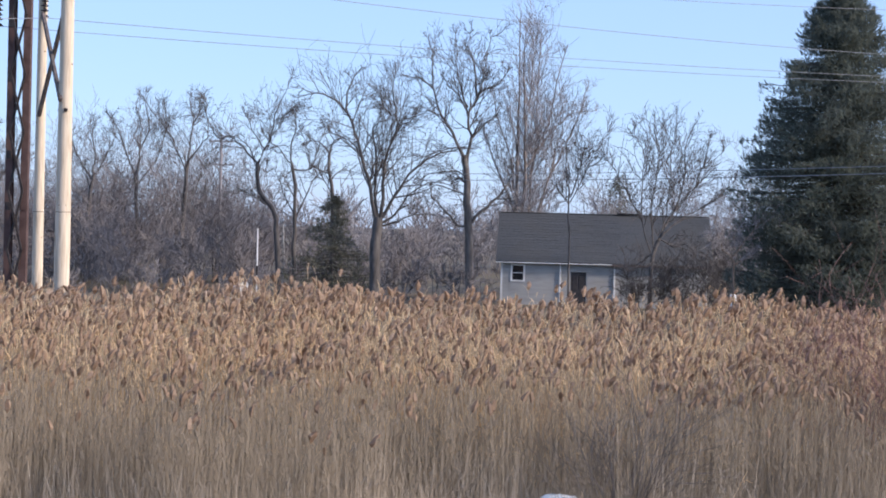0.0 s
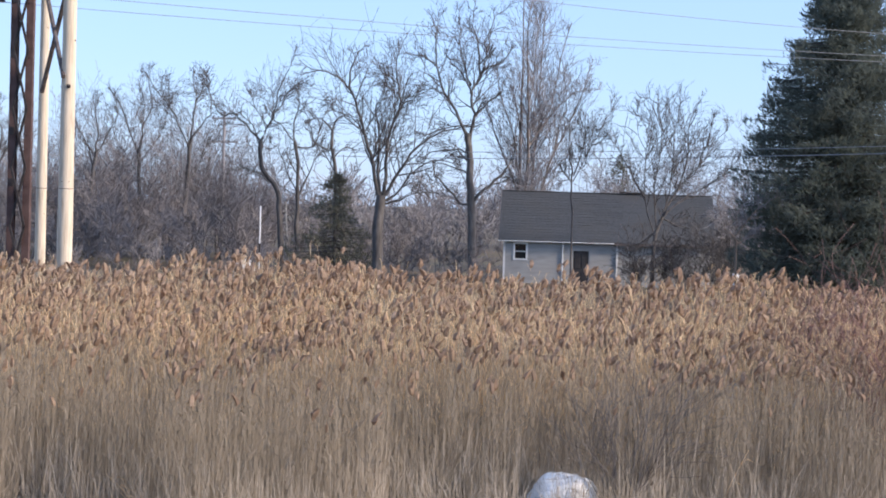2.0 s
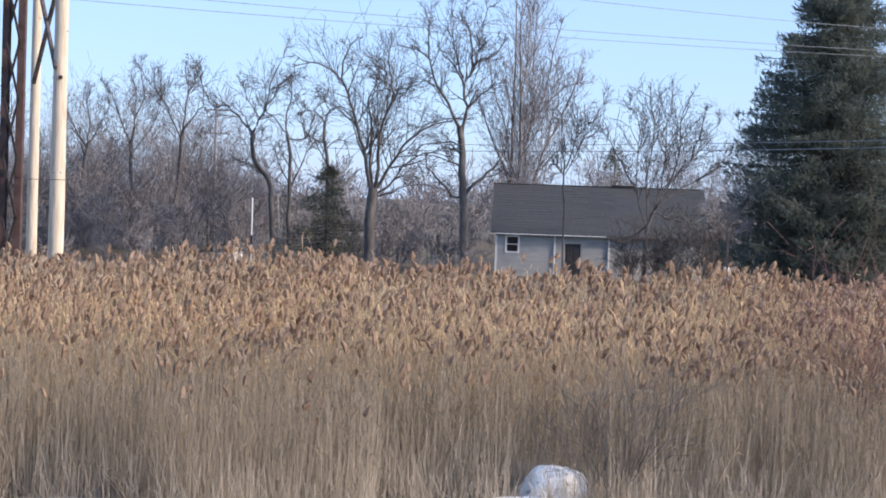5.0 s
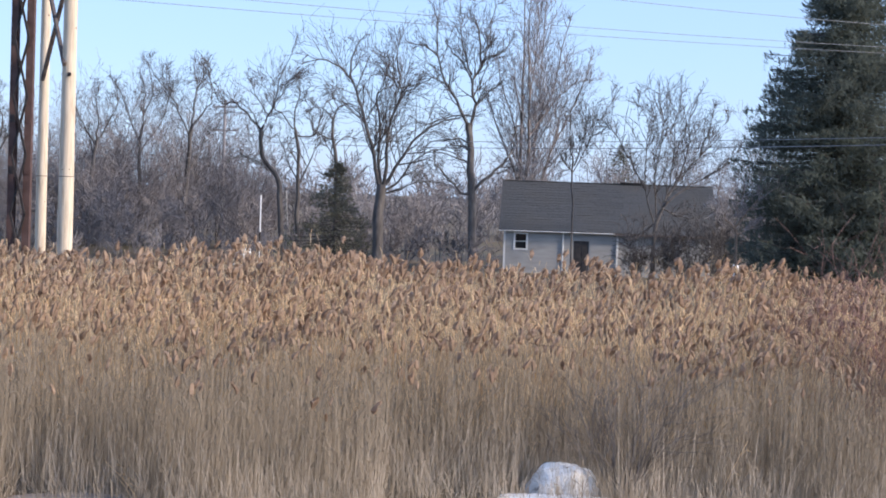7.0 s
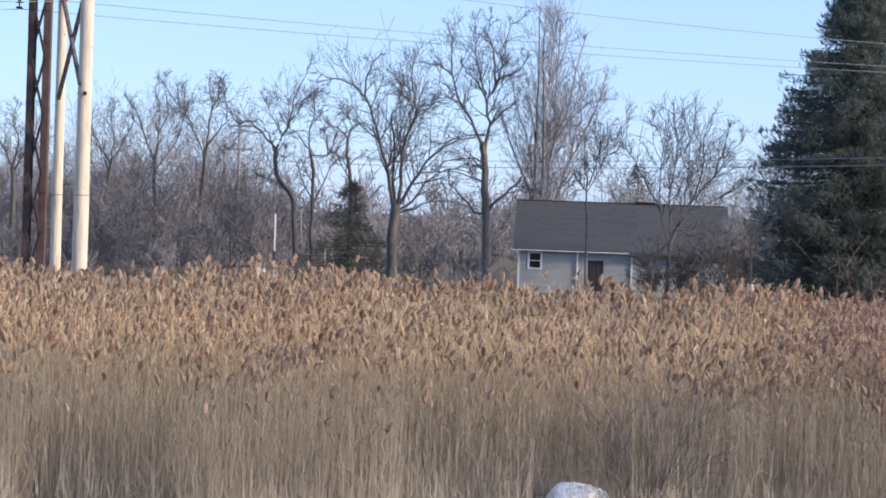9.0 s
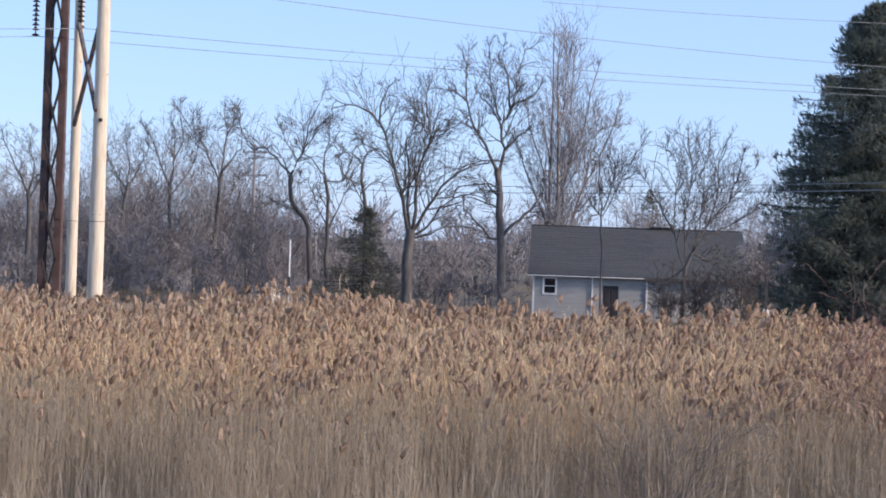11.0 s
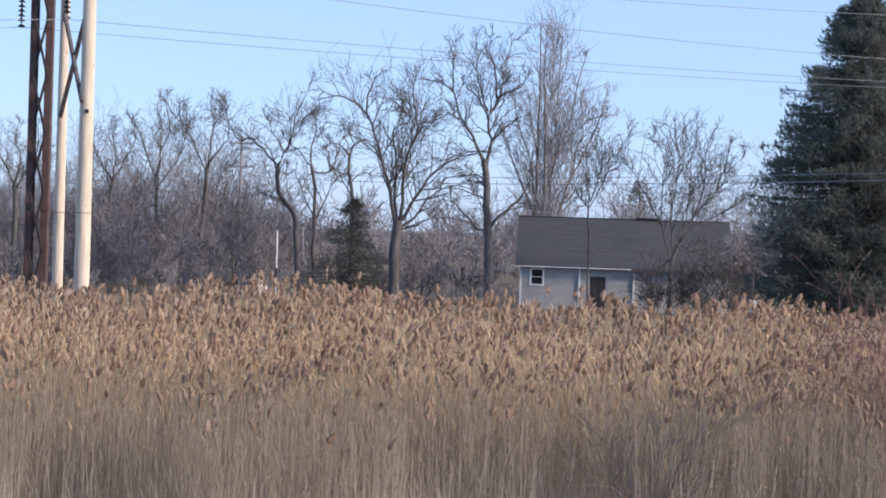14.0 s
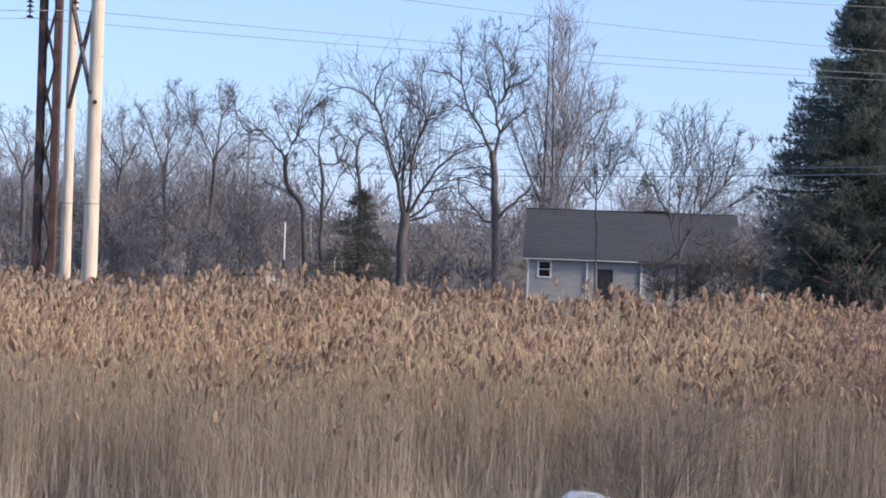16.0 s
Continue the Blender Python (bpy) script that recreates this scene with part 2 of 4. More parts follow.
def bare_tree(label, at, seed, opt, limbs):
    """A leafless tree: limbs as (radius, tip radius, (across, up) ...), the first one its trunk, with branches and twigs grown on them."""
    rng = random.Random(seed)
    root = thing("bare_tree", at, label, "tree", "bare trees")
    main, out = [], [[], [], [], []]
    opt.setdefault("wander", 0.095)
    knots = []
    for k, (r0, r1, *ctrl) in enumerate(limbs):
        x0, z0 = ctrl[0]
        y = 0.0
        if k and knots:
            y = min(knots, key=lambda q: (q.x - x0) ** 2 + (q.z - z0 * opt.get("tall", 1.0)) ** 2).y
        slope = rng.uniform(-0.28, 0.28) if k else 0.0
        run, cs = 0.0, []
        for i, (x, z) in enumerate(ctrl):
            if i:
                run += math.hypot(x - ctrl[i - 1][0], z - ctrl[i - 1][1])
            cs.append(Vector((x, y + slope * run + (rng.uniform(-0.1, 0.1) if i else 0), z * opt.get("tall", 1.0))))
        if k == 0:
            cs[0].z = -0.15
        pts = smooth_path(cs, rng, 0.03 + 0.02 * (k > 0))
        m = len(pts) - 1
        thick = 1.0 if k == 0 else 0.74
        rad = [max(thick * (r0 + (r1 - r0) * (i / m) ** 0.7), 0.012) for i in range(m + 1)]
        if k == 0:
            rad[0] *= 1.5
        main.append((pts, rad))
        knots += pts
        length = max(run, 2.0)
        n = int(opt["kids"][0] * (0.06 if k == 0 else 1.0) * max(1, length / 2.6))
        for b in range(n):
            s = (0.6 + 0.4 * rng.random() if k == 0 else 0.14 + 0.86 * rng.random() ** 1.25) * (m - 1e-3)
            i = int(s)
            t = (pts[i + 1] - pts[i]).normalized()
            side = t.cross(rvec(rng)).normalized()
            a = radians(rng.uniform(28, 62))
            grow(out, pts[i].lerp(pts[i + 1], s - i), t * math.cos(a) + side * math.sin(a),
                 length * opt["size"] * rng.uniform(0.4, 1.15) * (1.15 - 0.82 * s / m), max(rad[i] * 0.5, 0.028), 1, rng, opt)
    pale = opt.get("pale")
    v, f = tubes(main, 8)
    mesh_object("trunk", v.tolist(), f.tolist(), M_PALEBARK if pale else M_BARK, smooth=True, parent=root)
    va, fa = tubes(out[1], 4)
    vb, fb = tubes(out[2] + out[3], 3)
    mesh_object("crown", np.concatenate([va, vb]).tolist(), fa.tolist() + (fb + len(va)).tolist(), M_HAZETWIG if pale else M_TWIG, parent=root, label="fine bare twigs")
    return root


def conifer(at, height, radius, seed, branches, clumps, mat, label, shape=0.75, clump=0.22, bare=0.02, profile=None):
    """A spruce: trunk, drooping boughs, and needle sprays hanging from them."""
    rng = random.Random(seed)
    root = thing("spruce_tree", at, label, "tree", "conifers")
    bm = lathe(bmesh.new(), [(0.022 * height, -0.1), (0.018 * height, 0.15 * height), (0.008 * height, 0.7 * height), (0.01, 0.99 * height)], 10)
    part("trunk", bm, M_BARK, root, smooth=True)
    limbs, V, F = [], [], []
    for b in range(branches):
        u = (b + rng.random()) / branches
        z = height * (bare + (0.985 - bare) * u ** 1.15)
        env = min(radius * (1 - z / height) ** shape, 0.72 * radius)
        az = rng.uniform(0, math.tau)
        L = env * rng.uniform(0.60, 1.10) + 0.25
        if profile:
            lobe = noise.noise(Vector((2.2 * math.cos(az), 2.2 * math.sin(az), 0.75 * z)))
            env = float(np.interp(z, [q[0] for q in profile], [q[1] for q in profile]))
            L = env * (rng.uniform(0.72, 1.0) + 0.30 * lobe) + 0.1
        out = Vector((math.cos(az), math.sin(az), 0))
        droop = rng.uniform(0.05, 0.5) * (1 - 0.9 * z / height)
        pts = []
        for i in range(5):
            s = i / 4
            pts.append(Vector((0, 0, z)) + out * L * s + Vector((0, 0, L * (-droop * s + 0.75 * droop * s ** 3 + (0.25 if z > 0.8 * height else 0.0) * s))))
        limbs.append((pts, [max(0.010 * L * (1 - 0.75 * i / 4), 0.008) for i in range(5)]))
        side = Vector((-out.y, out.x, 0))
        for c in range(int(clumps * (0.35 + L / radius))):
            s = 1 - rng.random() ** 1.4 * 0.92
            i = min(int(s * 4), 3)
            p = pts[i].lerp(pts[i + 1], s * 4 - i) + side * rng.gauss(0, 0.16 * L * (1.15 - s) + 0.10) + Vector((0, 0, rng.uniform(-0.065, 0.010) * height * rng.random()))
            size = clump * rng.uniform(0.6, 1.5)
            d = (out * rng.uniform(0.0, 1.0) + side * rng.uniform(-0.8, 0.8) + Vector((0, 0, rng.uniform(-1.3, 0.4) if s < 0.86 else rng.uniform(0.1, 1.1)))).normalized()
            w = d.cross(rvec(rng)).normalized() * size * rng.uniform(0.07, 0.16)
            q = len(V)
            V += [p - d * size * 0.4, p + w - d * size * 0.05, p + d * size * 0.95, p - w + d * size * 0.15]
            F += [(q, q + 1, q + 2), (q, q + 2, q + 3)]
    v, f = tubes(limbs, 4)
    mesh_object("bough_frame", v.tolist(), f.tolist(), M_BARK, parent=root)
    mesh_object("crown", [tuple(p) for p in V], F, mat, parent=root, label="dense dark needle sprays")
    return root


# ---- ground: marsh, bank under the camera, rising lawn behind ----
def ground_height(x, y):
    bank = 4.0 * (1 - min(max((y - 6) / 16, 0), 1)) if y > -30 else 4.0
    rise = 0.6 * min(max((y - 72) / 25, 0), 1)
    return bank + rise + 0.10 * noise.noise(Vector((x * 0.12, y * 0.12, 0)))


def ground():
    xs = sorted(set([-2500, -1200, -600, -300, -160] + list(range(-100, 101, 4)) + [160, 300, 600, 1200, 2500]))
    ys = sorted(set([-2500, -1200, -600, -300, -120, -60, -30, -12] + [float(a) for a in np.arange(0, 40, 1.5)] + list(range(40, 161, 4)) + [200, 300, 600, 1200, 2600]))
    verts = [(x, y, ground_height(x, y)) for y in ys for x in xs]
    n = len(xs)
    faces = [(j * n + i, j * n + i + 1, (j + 1) * n + i + 1, (j + 1) * n + i) for j in range(len(ys) - 1) for i in range(n - 1)]
    return tagged(mesh_object("ground", verts, faces, M_GROUND, smooth=True), "brown marsh ground under reed litter and dead grass", "ground", kind="structure")


ground()


def sheet(name, cx, cy, rx, ry, z, thick, mat, label, category, seed):
    """A flat, ragged-edged patch lying on the ground."""
    rng = random.Random(seed)
    bm = bmesh.new()
    n = 220
    top = []
    for k in range(n):
        a = k * math.tau / n
        r = 1 + sum(w * noise.noise(Vector((math.cos(a) * s + seed, math.sin(a) * s, 0))) for s, w in ((1.7, 0.20), (6, 0.12), (17, 0.07)))
        top.append(bm.verts.new((cx + rx * r * math.cos(a), cy + ry * r * math.sin(a), z)))
    f = bm.faces.new(top)
    ex = bmesh.ops.extrude_face_region(bm, geom=[f])
    for v in ex["geom"]:
        if isinstance(v, bmesh.types.BMVert):
            v.co.z += thick
            v.co.x += (cx - v.co.x) * 0.02
            v.co.y += (cy - v.co.y) * 0.02
    bmesh.ops.recalc_face_normals(bm, faces=bm.faces)
    me = bpy.data.meshes.new(name)
    bm.to_mesh(me)
    bm.free()
    me.materials.append(mat)
    return tagged(new(name, me), label, category, kind="structure")


sheet("snow_patch", 2.2, 30.1, 1.05, 0.6, 0.02, 0.09, M_SNOW, "old white snow round the foot of the boulder", "snow", 12)
sheet("snow_patch", 3.6, 28.5, 3.7, 1.3, 0.02, 0.10, M_SNOW, "old white snow lying along the reed edge", "snow", 3)
sheet("snow_patch", -8.6, 29.0, 0.5, 0.3, 0.08, 0.06, M_SNOW, "thin remnant of snow beside the ice", "snow", 5)
sheet("ice_sheet", -6.2, 28.4, 1.2, 0.85, 0.05, 0.03, M_ICE, "dull grey ice in a gap of the reeds", "ice", 8)

# ---- reed bed ----
REED_RNG = np.random.default_rng(7)


def far_edge(x):
    return 55.0 - 0.22 * np.clip(x + 8, 0, 40) + 1.2 * np.sin(x * 0.7) + 0.8 * np.sin(x * 1.9 + 1)


def near_edge(x):
    e = 28.6 + 0.1 * x + 0.35 * np.sin(x * 0.8 + 0.4) + 0.3 * np.sin(x * 2.1)
    e = np.where((x > -0.9) & (x < 6.9), 30.7 + 0.25 * np.sin(x * 3) - 0.12 * np.clip(x - 2, 0, 5), e)
    e = np.where((x > 1.5) & (x < 3.3), 31.35, e)
    return np.where((x > -7.5) & (x < -5.2), 29.5 + 0.25 * np.sin(x * 2.4), e)


def quad_strips(P, W):
    """Strips: centre points P (B, n, 3) and half-width vectors W (B, n, 3)."""
    B, n, _ = P.shape
    v = np.stack([P - W, P + W], 2).reshape(-1, 3)
    ids = np.arange(B * n * 2).reshape(B, n, 2)
    f = np.stack([ids[:, :-1, 0], ids[:, :-1, 1], ids[:, 1:, 1], ids[:, 1:, 0]], -1).reshape(-1, 4)
    return v, f


def tube_array(P, R, sides=3):
    B, n, _ = P.shape
    ang = np.arange(sides) * math.tau / sides
    circ = np.stack([np.cos(ang), np.sin(ang), 0 * ang], -1)
    v = (P[:, :, None] + R[:, :, None, None] * circ[None, None]).reshape(-1, 3)
    ids = np.arange(B * n * sides).reshape(B, n, sides)
    nx = np.roll(ids, -1, axis=2)
    f = np.stack([ids[:, :-1], nx[:, :-1], nx[:, 1:], ids[:, 1:]], -1).reshape(-1, 4)
    return v, f


def reed_bed():
    g = REED_RNG
    X, Y = [], []
    for y0, y1, dens in ((27.0, 31, 62), (31, 34, 66), (34, 40, 36), (40, 46, 24), (46, 52, 20), (52, 58, 17)):
        half = y1 * 0.268 * 1.13 + 1.0
        n = int(2 * half * (y1 - y0) * dens)
        x, y = g.uniform(-half, half, n), g.uniform(y0, y1, n)
        keep = (y < far_edge(x)) & ((y > near_edge(x)) | (g.random(n) < 0.16))
        X.append(x[keep])
        Y.append(y[keep])
    x, y = np.concatenate(X), np.concatenate(Y)
    N = len(x)
    wave = 0.16 * np.sin(x * 0.55 + y * 0.21) + 0.12 * np.sin(x * 1.3 - y * 0.6)
    edge = np.clip((y - near_edge(x)) / 3.0, 0, 1)  # shorter stems at the water's edge
    h = 2.38 + (0.80 + 0.006 * x) * np.clip((y - 31) / 17, 0, 1) + wave + g.normal(0, 0.2, N) + 0.45 * (g.random(N) < 0.03)
    h = h * (0.80 + 0.20 * edge ** 0.7)
    for cx, cy, more in ((-2.2, 50.0, 0.45), (5.5, 46.0, 0.4), (10.6, 47.0, 0.3)):   # taller clumps over the rest
        h = h + more * np.exp(-((x - cx) ** 2 + (y - cy) ** 2) / 0.09)
    short = g.random(N) < np.where(y < 33, 0.55, np.where(y < 36, 0.4, 0.15))
    h = np.where(short, h * g.uniform(0.25, 0.9, N), h)
    h = np.where(y < near_edge(x), h * g.uniform(0.15, 0.5, N), h)
    gz = np.array([ground_height(a, b) for a, b in zip(x, y)]) - 0.03
    lean = g.normal(0, 0.055, (N, 2)) + np.array([0.02, 0.0])
    wild = (g.random(N) < np.where(y < 31.5, 0.30, 0.05)) & (short | (y > 33))
    lean[wild] *= 4.5
    base = np.stack([x, y, gz], -1)

    def along(s, k=slice(None)):
        b = base[k]
        hh = h[k][:, None]
        off = lean[k] * hh * (s ** 1.6)
        return np.concatenate([b[:, :2] + off, b[:, 2:] + hh * s * np.sqrt(np.clip(1 - (lean[k] ** 2).sum(1, keepdims=True), 0.3, 1))], 1)

    V, F, I, nv = [], [], [], 0

    def put(v, f, mat):
        nonlocal nv
        V.append(v)
        F.extend((f + nv).tolist())
        I.extend([mat] * len(f))
        nv += len(v)

    front = y < 36
    for k, steps in ((np.where(front)[0], (0, 0.35, 0.7, 1.0)), (np.where(~front)[0], (0, 0.55, 1.0))):
        P = np.stack([along(np.full((len(k), 1), s), k) for s in steps], 1)
        r0 = g.uniform(0.0032, 0.0068, len(k))
        R = np.stack([r0 * (1 - 0.45 * s) for s in steps], 1)
        put(*tube_array(P, R), 0)
    # leaf blades; most front ones take the darker stem colour as painted shade
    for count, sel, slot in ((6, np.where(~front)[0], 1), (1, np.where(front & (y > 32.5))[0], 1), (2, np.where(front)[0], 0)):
        for c in range(count):
            k = sel
            n = len(k)
            s = g.uniform(0.28, 1.0, (n, 1)) ** 0.8
            p = along(s, k)
            az = g.uniform(0, math.tau, n)
            d = np.stack([np.cos(az), np.sin(az), 0 * az], 1)
            L = np.where(y[k] < 36, 0.8, 1.0)[:, None] * g.uniform(0.22, 0.60, (n, 1))
            up = g.uniform(0.4, 1.1, (n, 1))
            z = np.array([[0, 0, 1.0]])
            p1 = p + d * L * 0.24 + z * L * 0.60 * up
            p2 = p + d * L * 0.55 + z * L * (0.95 * up - g.uniform(0.0, 0.5, (n, 1)))
            w = np.stack([-np.sin(az), np.cos(az), 0.4 * g.normal(0, 1, n)], 1) * g.uniform(0.006, 0.012, (n, 1)) * np.where(y[k] < 36, 0.62, 1.0)[:, None]
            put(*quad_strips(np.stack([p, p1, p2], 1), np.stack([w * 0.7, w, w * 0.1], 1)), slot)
    # dead grass and bleached, snapped stalks crossing each other at the foot
    for n, x0, x1, l0, l1, tilt, width, slot, forward in ((3800, -10.5, 10.5, 0.2, 1.15, 0.42, 0.006, 0, 0.25), (2800, -10.5, 10.5, 0.25, 1.0, 0.5, 0.0055, 3, 0.75),
                                                          (1200, -10.5, 10.5, 0.7, 1.7, 0.30, 0.006, 3, 0.4), (900, -10.5, 10.5, 0.15, 0.6, 0.4, 0.005, 3, 1.5),
                                                          (260, 2.1, 3.6, 0.4, 1.1, 0.3, 0.005, 0, 1.7)):
        gx = g.uniform(x0, x1, n)
        gy = near_edge(gx) + np.abs(g.normal(0, 1.1, n)) - forward
        a, t = g.uniform(0, math.tau, n), np.abs(g.normal(0, tilt, n))
        d = np.stack([np.cos(a) * np.sin(t), np.sin(a) * np.sin(t), np.cos(t)], 1)
        L = g.uniform(l0, l1, (n, 1))
        p = np.stack([gx, gy, np.full(n, 0.0)], 1)
        bend = np.array([[0, 0, -1.0]]) * L * g.uniform(0.0, 0.35, (n, 1))
        P = np.stack([p, p + d * L * 0.6, p + d * L + bend * 0.6], 1)
        put(*tube_array(P, np.array([[1.0, 0.9, 0.4]]) * g.uniform(0.5, 1.0, (n, 1)) * width), slot)
    # plumes
    k = np.where(~short & (y > near_edge(x)) & (g.random(N) < np.where(y < 32, 0.05, np.where(y < 34, 0.16, np.where(y < 37, 0.28, 0.34)))))[0]
    n = len(k)
    tip = along(np.ones((n, 1)), k)
    az = g.normal(0.15, 1.3, n)
    d = np.stack([np.cos(az), np.sin(az), 0 * az], 1)
    far = np.clip((y[k] - 38) / 10, 0, 1)[:, None]
    L = g.uniform(0.18, 0.31, (n, 1)) * (1 + 0.22 * far)
    nod = g.uniform(0.05, 0.6, (n, 1))
    us = (0.0, 0.22, 0.5, 0.78, 1.0)
    C = [tip + d * L * nod * u ** 1.7 + np.array([[0, 0, 1.0]]) * L * (u - 0.38 * nod * u ** 2.4) for u in us]
    wid = g.uniform(0.19, 0.30, (n, 1)) * L * (1 + 0.2 * far)
    prof = (0.25, 0.75, 0.85, 0.65, 0.2)
    sides = 4
    rings = []
    for c, pr in zip(C, prof):
        for q in range(sides):
            a = q * math.tau / sides + 0.6 * az
            rr = wid * pr * g.uniform(0.45, 1.4, (n, 1))
            rings.append(c + np.stack([np.cos(a), np.sin(a), 0 * a], 1) * rr + np.array([[0, 0, 1.0]]) * g.uniform(-0.05, 0.05, (n, 1)) * L)
    v = np.stack(rings, 1).reshape(-1, 3)
    ids = np.arange(n * len(us) * sides).reshape(n, len(us), sides)
    nx = np.roll(ids, -1, axis=2)
    put(v, np.stack([ids[:, :-1], nx[:, :-1], nx[:, 1:], ids[:, 1:]], -1).reshape(-1, 4), 2)
    for q in range(12):      # loose tufts round each plume
        u = g.uniform(0.08, 0.95, (n, 1))
        c = tip + d * L * nod * u ** 1.7 + np.array([[0, 0, 1.0]]) * L * (u - 0.38 * nod * u ** 2.4)
        a = g.uniform(0, math.tau, n)
        o = np.stack([np.cos(a), np.sin(a), 0 * a], 1)
        w = wid * np.sin(np.clip(u * 0.9 + 0.1, 0, 1) * math.pi) * g.uniform(0.8, 1.7, (n, 1))
        e = c + o * w + np.array([[0, 0, 1.0]]) * L * g.uniform(-0.05, 0.20, (n, 1)) + d * L * 0.08
        s = np.stack([-np.sin(a), np.cos(a), 0 * a], 1) * 0.011
        m = np.array([[0, 0, 0.016]])
        v = np.stack([c - s - m, c + s + m, e], 1).reshape(-1, 3)
        put(v, np.arange(n * 3).reshape(n, 3), 2)
    ob = mesh_object("reed_bed", np.concatenate(V).tolist(), F, [M_STEM, M_LEAF, M_PLUME, M_STRAW], I)
    return tagged(ob, "dense bed of dry tan reeds with feathery brown plumes", "reeds", kind="stuff")


reed_bed()

# ---- power structure: two wooden poles with cross-bracing, and a laced steel column ----
def wooden_structure():
    root = thing("transmission_frame", (-13.13, 55.25, 0), "two-pole weathered wooden power frame with crossed braces in the reeds", "power pole")
    rng = random.Random(4)
    pa, pb = Vector((0.81, -1.75, 0)), Vector((-0.84, 1.75, 0))
    for p, r in ((pa, 0.25), (pb, 0.185)):
        bm = bmesh.new()
        prof = [(r * (1.06 - 0.017 * z) * rng.uniform(0.985, 1.015), z - 0.1) for z in np.linspace(0, 16.2, 22)]
        lathe(bm, prof, 20, (p.x, p.y), 0.012, rng)
        pole = part("pole", bm, M_POLE, root, smooth=True)
        for z in (5.75,):
            bm = lathe(bmesh.new(), [(r * (1.075 - 0.017 * z), z), (r * (1.075 - 0.017 * z), z + 0.022)], 20, (p.x, p.y))
            part("band", bm, M_BRACE, pole, "thin dark strap round the pole")
        for k in range(5):
            z, a = rng.uniform(3, 13), rng.uniform(math.pi, math.tau)
            q = Vector((p.x + math.cos(a) * r * 0.92, p.y + math.sin(a) * r * 0.92, z))
            bm = bmesh.new()
            bmesh.ops.create_icosphere(bm, subdivisions=1, radius=0.024, matrix=Matrix.Translation(q))
            part("knot", bm, M_DARKIRON, pole)
    bm = beam((pa.x + 0.07, pa.y - 0.33, 9.05), (pa.x + 0.07, pa.y - 0.20, 9.05), 0.11, 0.11, 0.015)
    part("bolt_plate", bm, M_DARKIRON, root, "square dark bolt plate")
    part("brace", beam(pa + Vector((-0.1, -0.28, 9.35)), pb + Vector((0.05, -0.22, 12.55)), 0.12, 0.16, 0.02), M_BRACE, root)
    part("brace", beam(pb + Vector((0.0, -0.26, 9.05)), pa + Vector((-0.12, 0.27, 12.5)), 0.12, 0.16, 0.02), M_BRACE, root)
    part("crossarm", beam((2.6, -5.2, 14.6), (-3.4, 6.6, 14.6), 0.22, 0.30, 0.02), M_BRACE, root)
    part("crossarm_brace", beam((pa.x, pa.y, 13.4), (1.9, -3.9, 14.55), 0.10, 0.10), M_BRACE, root)
    return root


def insulator_string(at, z_top, z_bottom, label):
    root = thing("insulator_string", (at[0], at[1], z_bottom), label, "insulator", "insulator strings")
    n = int((z_top - z_bottom - 0.2) / 0.165)
    part("rod", beam((0, 0, 0), (0, 0, z_top - z_bottom), 0.035, 0.035), M_DARKIRON, root)
    bm = lathe(bmesh.new(), [(0.02, -0.03), (0.14, 0.0), (0.10, 0.05), (0.03, 0.08)], 12)
    part("clamp", bm, M_DARKIRON, root)
    for k in range(n):
        z = 0.20 + k * 0.165
        bm = lathe(bmesh.new(), [(0.05, z - 0.02), (0.135, z), (0.125, z + 0.02), (0.06, z + 0.055), (0.045, z + 0.10)], 14)
        part("disc", bm, M_PORCELAIN, root, smooth=True)
    return root


def laced_column():
    root = thing("steel_column", (-14.99, 58.0, 0), "rust-brown laced steel column standing in the reeds", "power pole")
    H = 16.5
    for sx in (-1, 1):
        for sy in (-1, 1):
            bm = bmesh.new()
            x = sx * 0.27
            box(bm, x - 0.125, x + 0.125, sy * 0.12 - 0.012, sy * 0.12 + 0.012, 0, H)
            box(bm, x + sx * 0.101, x + sx * 0.125, min(sy * 0.107, sy * 0.01), max(sy * 0.107, sy * 0.01), 0, H)
            leg = part("leg", bm, M_RUST, root)
            for z in (5.8, 7.6, 10.3, 12.2):
                bm = bmesh.new()
                box(bm, x - 0.09, x + 0.09, sy * 0.146 - 0.012, sy * 0.146 + 0.012, z, z + 0.28, 0.004)
                part("splice_plate", bm, M_DARKIRON if sx < 0 else M_RUST, leg)
    z = 0.35
    while z < H - 2:
        part("lacing_bar", beam((-0.25, -0.175, z), (0.25, -0.175, z + 2.05), 0.075, 0.075), M_DARKIRON, root)
        part("lacing_bar", beam((0.25, -0.26, z), (-0.25, -0.26, z + 2.05), 0.075, 0.075), M_DARKIRON, root)
        z += 2.05
    part("crossarm", beam((-2.6, 0, 14.7), (2.2, 0, 14.7), 0.2, 0.25), M_RUST, root)
    return root


wooden_structure()
laced_column()
insulator_string((-15.75, 58.0), 14.6, 12.25, "string of dark porcelain discs hanging from the steel column's arm")
insulator_string((-13.86, 56.8), 14.5, 12.45, "string of dark porcelain discs hanging from the wooden frame's crossarm")


